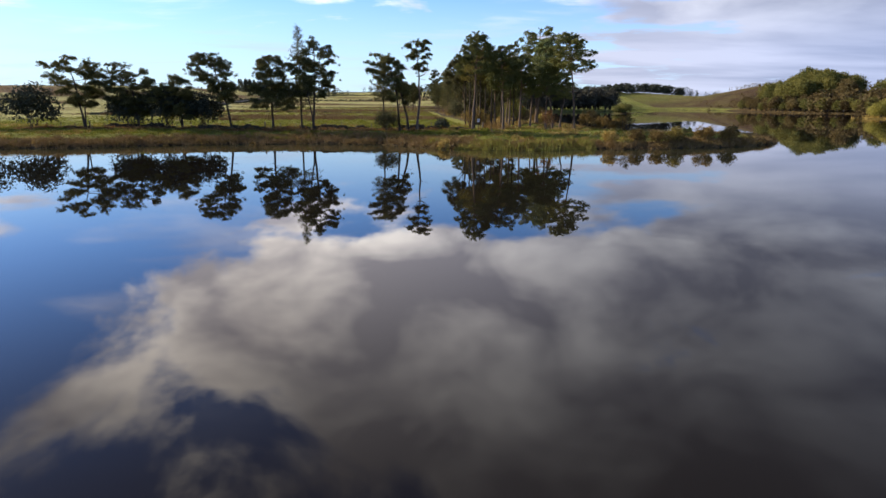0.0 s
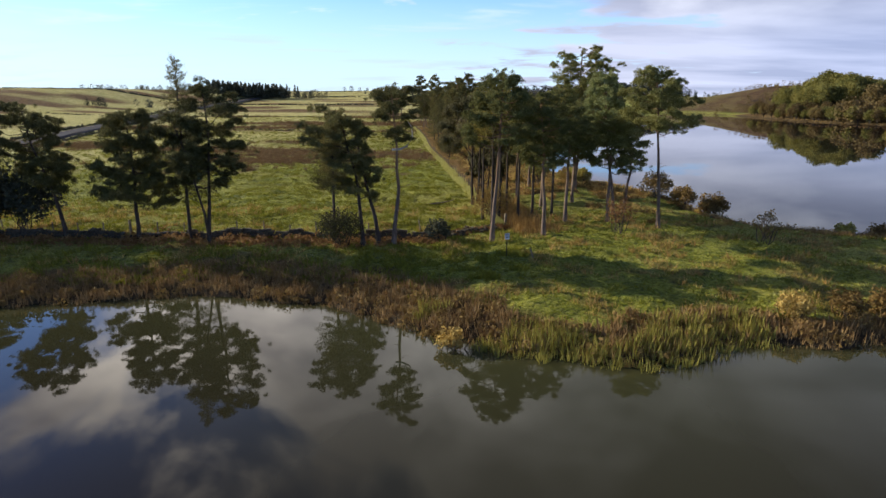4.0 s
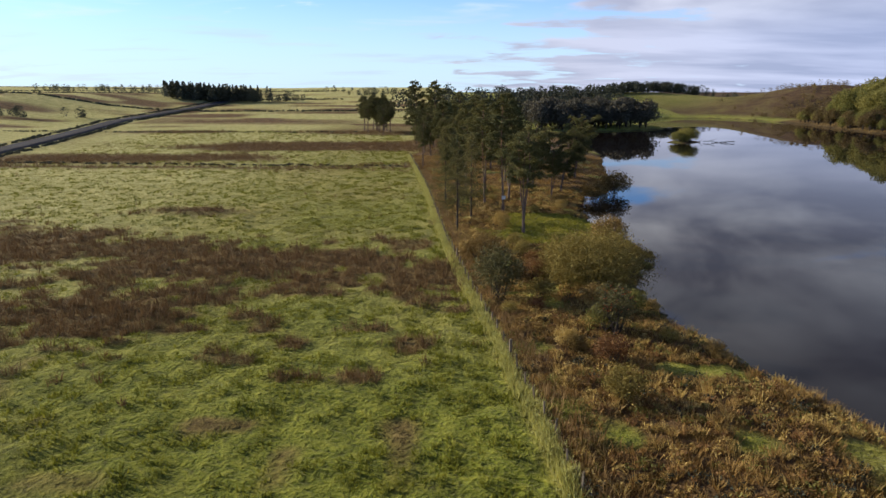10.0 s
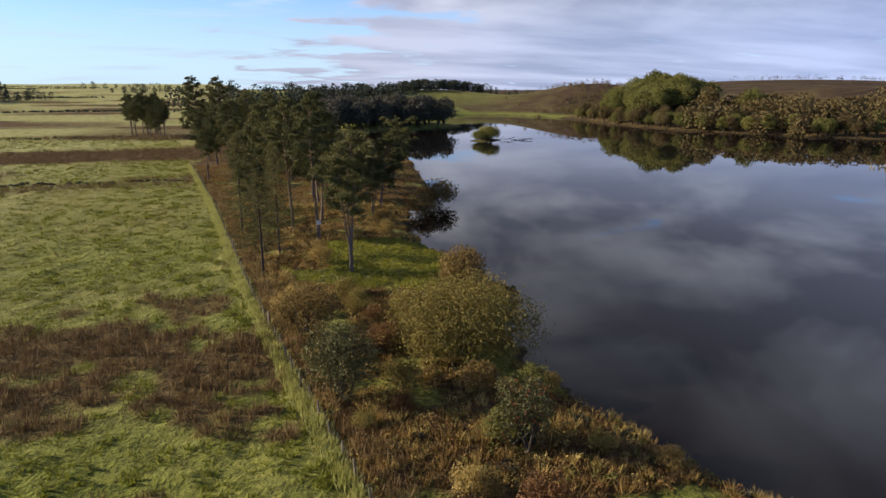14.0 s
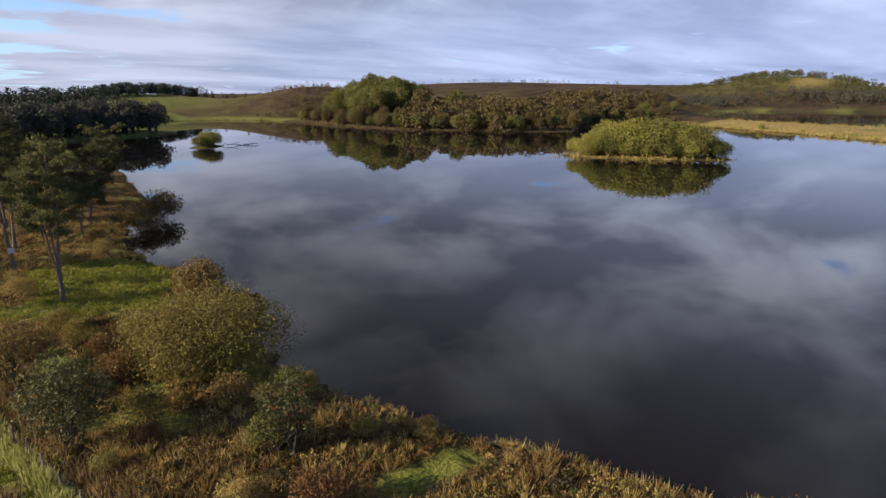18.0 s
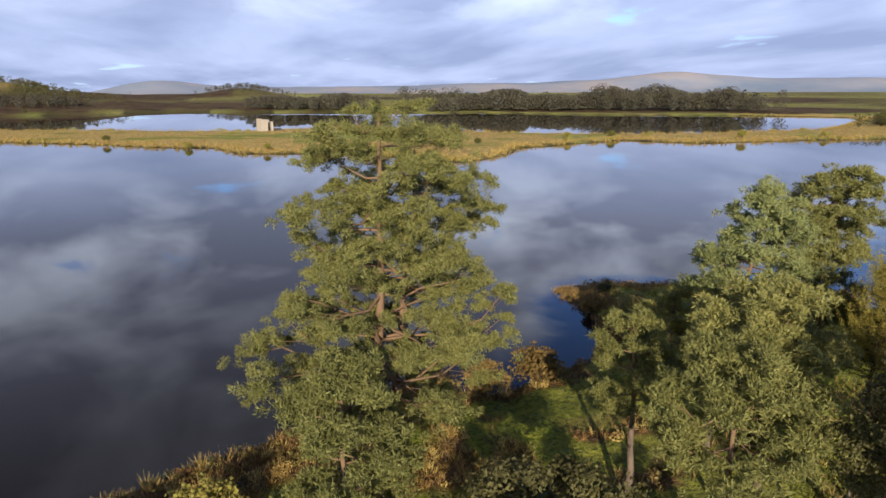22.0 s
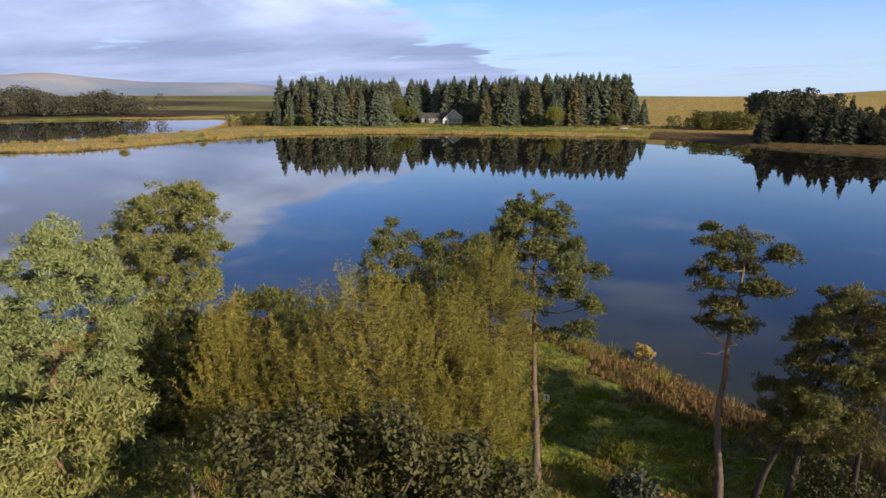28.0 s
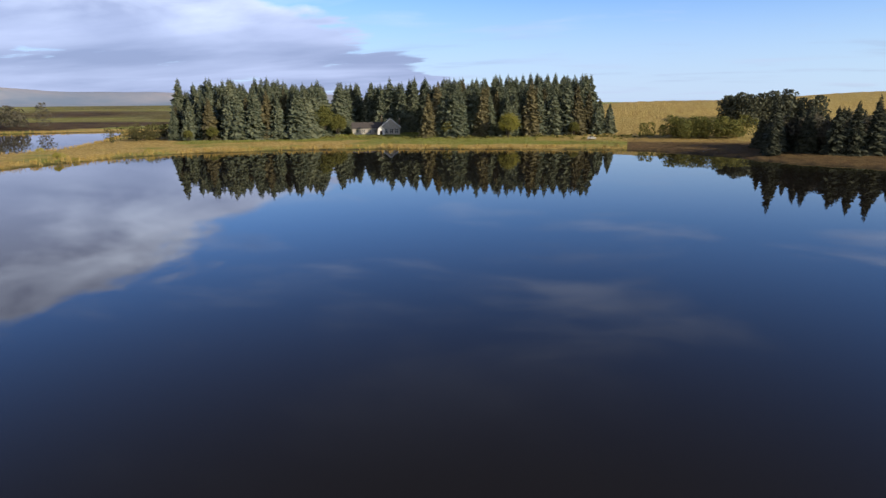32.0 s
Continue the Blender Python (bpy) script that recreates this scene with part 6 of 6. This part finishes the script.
# ---- road and field walls ----
RP = np.array([(-112, 214), (-128, 262), (-144, 316), (-158, 377), (-171, 432), (-180, 474), (-179, 526), (-178, 582), (-179, 632), (-183, 712)], float)
sg = np.r_[0, np.cumsum(np.hypot(*np.diff(RP, axis=0).T))]
q = np.linspace(0, sg[-1], 160)
cx, cy = np.interp(q, sg, RP[:, 0]), np.interp(q, sg, RP[:, 1])
dx_, dy_ = np.gradient(cx), np.gradient(cy)
ln_ = np.hypot(dx_, dy_)
prof = ((-4.6, -0.35), (-3.4, 0.22), (0, 0.3), (3.4, 0.22), (4.6, -0.35))
zz = ground_height(cx, cy) + 0.35
zz = np.convolve(np.pad(zz, 6, "edge"), np.ones(13) / 13, "valid")
v = np.concatenate([np.stack([cx - dy_ / ln_ * o, cy + dx_ / ln_ * o, zz + h], -1)[:, None] for o, h in prof], 1)
idx = np.arange(160 * 5).reshape(160, 5)
F = np.stack([idx[:-1, :-1], idx[1:, :-1], idx[1:, 1:], idx[:-1, 1:]], -1).reshape(-1, 4)
tagged(new("road", quick_mesh("road", v.reshape(-1, 3), F, M_ROAD)), "narrow grey road across the pasture", "road", kind="structure")
for off in (-7.5, 7.5):
    xx, yy = cx - dy_ / ln_ * off, cy + dx_ / ln_ * off
    n = 700
    i = r.uniform(0, 159, n)
    mounds("road_hedge", np.interp(i, np.arange(160), xx) + r.normal(size=n) * 0.5, np.interp(i, np.arange(160), yy) + r.normal(size=n) * 0.5, (0.5, 1.2), M_DARK, "dark overgrown wall along the road", "hedge", 10, 0.5, 14)
for y0, x0, x1, sl in ((300.5, -150, -14, -0.02), (420, -230, -40, 0.05), (560, -420, -60, 0.06), (690, -620, -90, 0.05), (900, -900, -120, 0.03), (1200, -1300, -200, 0.02)):
    n = int((x1 - x0) / 0.9)
    x = r.uniform(x0, x1, n)
    mounds("field_wall", x, y0 + sl * (x - x1) + r.normal(size=n) * 0.3, (0.35, 0.8) if y0 < 500 else (0.7, 1.3), M_DARK, "dark overgrown field wall", "wall", 10, 0.4 if y0 < 500 else 0.8, int(y0))


# ---- the house by the lake ----
def roof_slab(w, d, h, peak, over, mat, t=0.25):
    out = []
    for sgn in (-1, 1):
        rise = peak - h
        ex = w + over
        ez = h - rise * over / w
        v = np.array([(0, -d - over, peak), (0, d + over, peak), (sgn * ex, d + over, ez), (sgn * ex, -d - over, ez), (0, -d - over, peak + t), (0, d + over, peak + t), (sgn * ex, d + over, ez + t), (sgn * ex, -d - over, ez + t)], float)
        f = np.array([(0, 1, 2, 3), (7, 6, 5, 4), (0, 4, 5, 1), (2, 6, 7, 3), (1, 5, 6, 2), (3, 7, 4, 0)])
        if sgn > 0:
            f = f[:, ::-1]
        out.append(quick_mesh("roof", v, f, mat))
    return out


def gable_walls(w, d, h, peak, mat):
    v = np.array([(-w, -d, -1), (w, -d, -1), (w, d, -1), (-w, d, -1), (-w, -d, h), (w, -d, h), (w, d, h), (-w, d, h), (0, -d, peak), (0, d, peak)], float)
    f = [(0, 1, 5), (0, 5, 4), (1, 2, 6), (1, 6, 5), (2, 3, 7), (2, 7, 6), (3, 0, 4), (3, 4, 7), (4, 5, 8), (6, 7, 9)]
    return quick_mesh("wall", v, f, mat)


HX, HY = 165, -274
house = thing("house", "grey stone lakeside cottage with slate roof and white gable trim", "house", (HX, HY, gh(HX, HY)))
house.rotation_euler = (0, 0, radians(180 + 22))
# local: -y faces the lake, x along the front


def block(parent, name, cx, cy, w, d, h, peak, turn=0.0, mat=M_HOUSEWALL):
    b = part(name, gable_walls(w, d, h, peak, mat), parent, at=(cx, cy, 0))
    b.rotation_euler = (0, 0, turn)
    for m_ in roof_slab(w, d, h, peak, 0.6, M_SLATE):
        part("roof", m_, b, "dark slate roof")
    return b


main = block(house, "gable_block", 6.5, 0, 5.6, 6.5, 4.6, 9.2)
wing = block(house, "wing", -7.0, 2.5, 4.0, 8.5, 3.8, 6.6, radians(90))
porch = block(house, "porch", 1.2, -6.0, 2.0, 2.2, 3.0, 5.0, 0, M_WHITE)
for sgn in (-1, 1):
    v, f = tube([(0, -7.2, 9.1), (sgn * 6.2, -7.2, 3.9)], [0.36, 0.36], 4)
    part("bargeboard", quick_mesh("bargeboard", v, f, M_WHITE), main, "white painted bargeboard")
    v, f = tube([(0, -2.85, 4.95), (sgn * 2.5, -2.85, 2.5)], [0.16, 0.16], 4)
    part("bargeboard", quick_mesh("bargeboard", v, f, M_WHITE), porch, "white painted bargeboard")


def window(parent, x, y, z, w, h, turn=0.0):
    fr = part("window", bevel_box("window", w, 0.08, h, M_WHITE, 0.02), parent, "white framed window", (x, y, z))
    fr.rotation_euler = (0, 0, turn)
    for sx in (-0.5, 0.5):
        for sz in (0, 1):
            part("pane", bevel_box("pane", w * 0.42, 0.02, h * 0.42, M_PANE, 0.004), fr, at=(sx * w, -0.075, 0.08 * h + sz * h))


for x in (-2.6, 0.6, 3.6):
    window(main, x, -6.5, 0.9, 1.0, 1.25)
for y in (-5, -1.5, 2, 5.5):
    window(wing, -4.0, y, 0.9, 0.8, 0.95, radians(-90))
part("door", bevel_box("door", 0.7, 0.06, 1.1, M_BARKDARK, 0.02), porch, "dark front door", (0, -2.2, 0))
for x, y, h in ((1.6, 3.0, 9.6), (12.0, 2.0, 8.2)):
    c_ = part("chimney", bevel_box("chimney", 0.55, 0.42, h / 2, M_STONE, 0.04), house, "stone chimney", (x, y, 0))
    part("pot", quick_mesh("pot", *tube([(0, 0, h), (0, 0, h + 0.8)], [0.25, 0.2], 8), M_PALESTONE), c_)

# broadleaf trees round the house
near = plant("ash_tree", broad_parts(801, 13, 6.0, 0.12, 24, 6000, 0.28, 0.3), 84, -252, (M_BARKDARK, M_WILLOW), "rounded light green tree before the spruces")
oak = plant("oak_tree", broad_parts(802, 15, 6.5, 0.15, 24, 6000, 0.3, 0.3), 208, -230, (M_BARKDARK, M_OAK), "leafy green tree beside the cottage")
for x, y, s_ in ((188, -247, 1.2), (195, -241, 1.05), (181, -252, 0.85), (203, -235, 0.95), (214, -220, 0.45), (230, -206, 0.5), (240, -200, 0.4), (116, -251, 0.6), (133, -276, 0.7), (52, -270, 0.5)):
    again(oak, x, y, r.uniform(0, 360), s_)
n = 260
x = r.uniform(20, 270, n)
mounds("bank_scrub", x, -225 - (250 - x) * 0.15 + r.normal(size=n) * 7 - 6, (0.7, 2.4), M_OAK, "green scrub along the far bank", "undergrowth", 34, 0.42, 31)
x, y = r.uniform(150, 400, 400), r.uniform(-140, 300, 400)
s = shore(x, y)
keep = (s > 0.5) & (s < 12)
mounds("causeway_scrub", x[keep][:26], y[keep][:26], (1.2, 3.0), M_WILLOW, "small bushes on the causeway", "undergrowth", 120, 0.3, 32)

for i, (x, y) in enumerate([(238, 141), (249, 12), (252, -12), (226, -62), (222, -104), (300, 206), (345, 282), (214, 104), (233, 60), (262, 170)]):
    again(isl[i % 3], x, y, i * 50.0, 0.3 + 0.05 * (i % 4), max(gh(x, y), 0))

# ---- ruined stone hut on the causeway ----
hut = thing("stone_hut", "pale ruined stone hut on the grassy causeway", "hut", (352, 138, gh(352, 138)))
hut.rotation_euler = (0, 0, radians(-70))
for x, y, w, d, h in ((-3, 0, 0.5, 3.0, 3.4), (3, 0, 0.5, 3.0, 2.6), (0, 3, 3.5, 0.5, 3.0), (-1.6, -3, 1.9, 0.5, 3.2)):
    part("wall", bevel_box("wall", w, d, h, M_PALESTONE, 0.15), hut, at=(x, y, -0.2))
part("ramp", quick_mesh("ramp", *box(2.6, 1.4, 0.7), M_STONE), hut, "green mossy stone ramp", (6.0, 0, -0.1))

# ---- parked car on the far bank ----
z = gh(41, -243)
car = thing("car", "small white car parked by the far shore", "car", (41, -243, z))
bm = bmesh.new()
for (sx, sy, sz, cz) in ((4.2, 1.75, 0.65, 0.65), (2.3, 1.55, 0.6, 1.25)):
    bmesh.ops.create_cube(bm, size=1.0, matrix=Matrix.Translation((0.1 if cz > 1 else 0, 0, cz)) @ Matrix.Diagonal((sx, sy, sz, 1)))
bmesh.ops.bevel(bm, geom=list(bm.edges), offset=0.16, segments=2, affect="EDGES")
me = bpy.data.meshes.new("body")
bm.to_mesh(me), bm.free()
me.materials.append(M_WHITE)
part("body", me, car)
for sx in (-1.3, 1.3):
    for sy in (-0.85, 0.85):
        w_ = part("wheel", quick_mesh("wheel", *tube([(0, -0.1, 0), (0, 0.1, 0)], [0.32, 0.32], 12), M_BARKDARK), car, "black tyre", (sx, sy, 0.32))
for sy in (-1, 1):
    part("side_window", bevel_box("side_window", 0.95, 0.02, 0.18, M_PANE, 0.005), car, "dark glass", (0.1, sy * 0.78, 1.1))
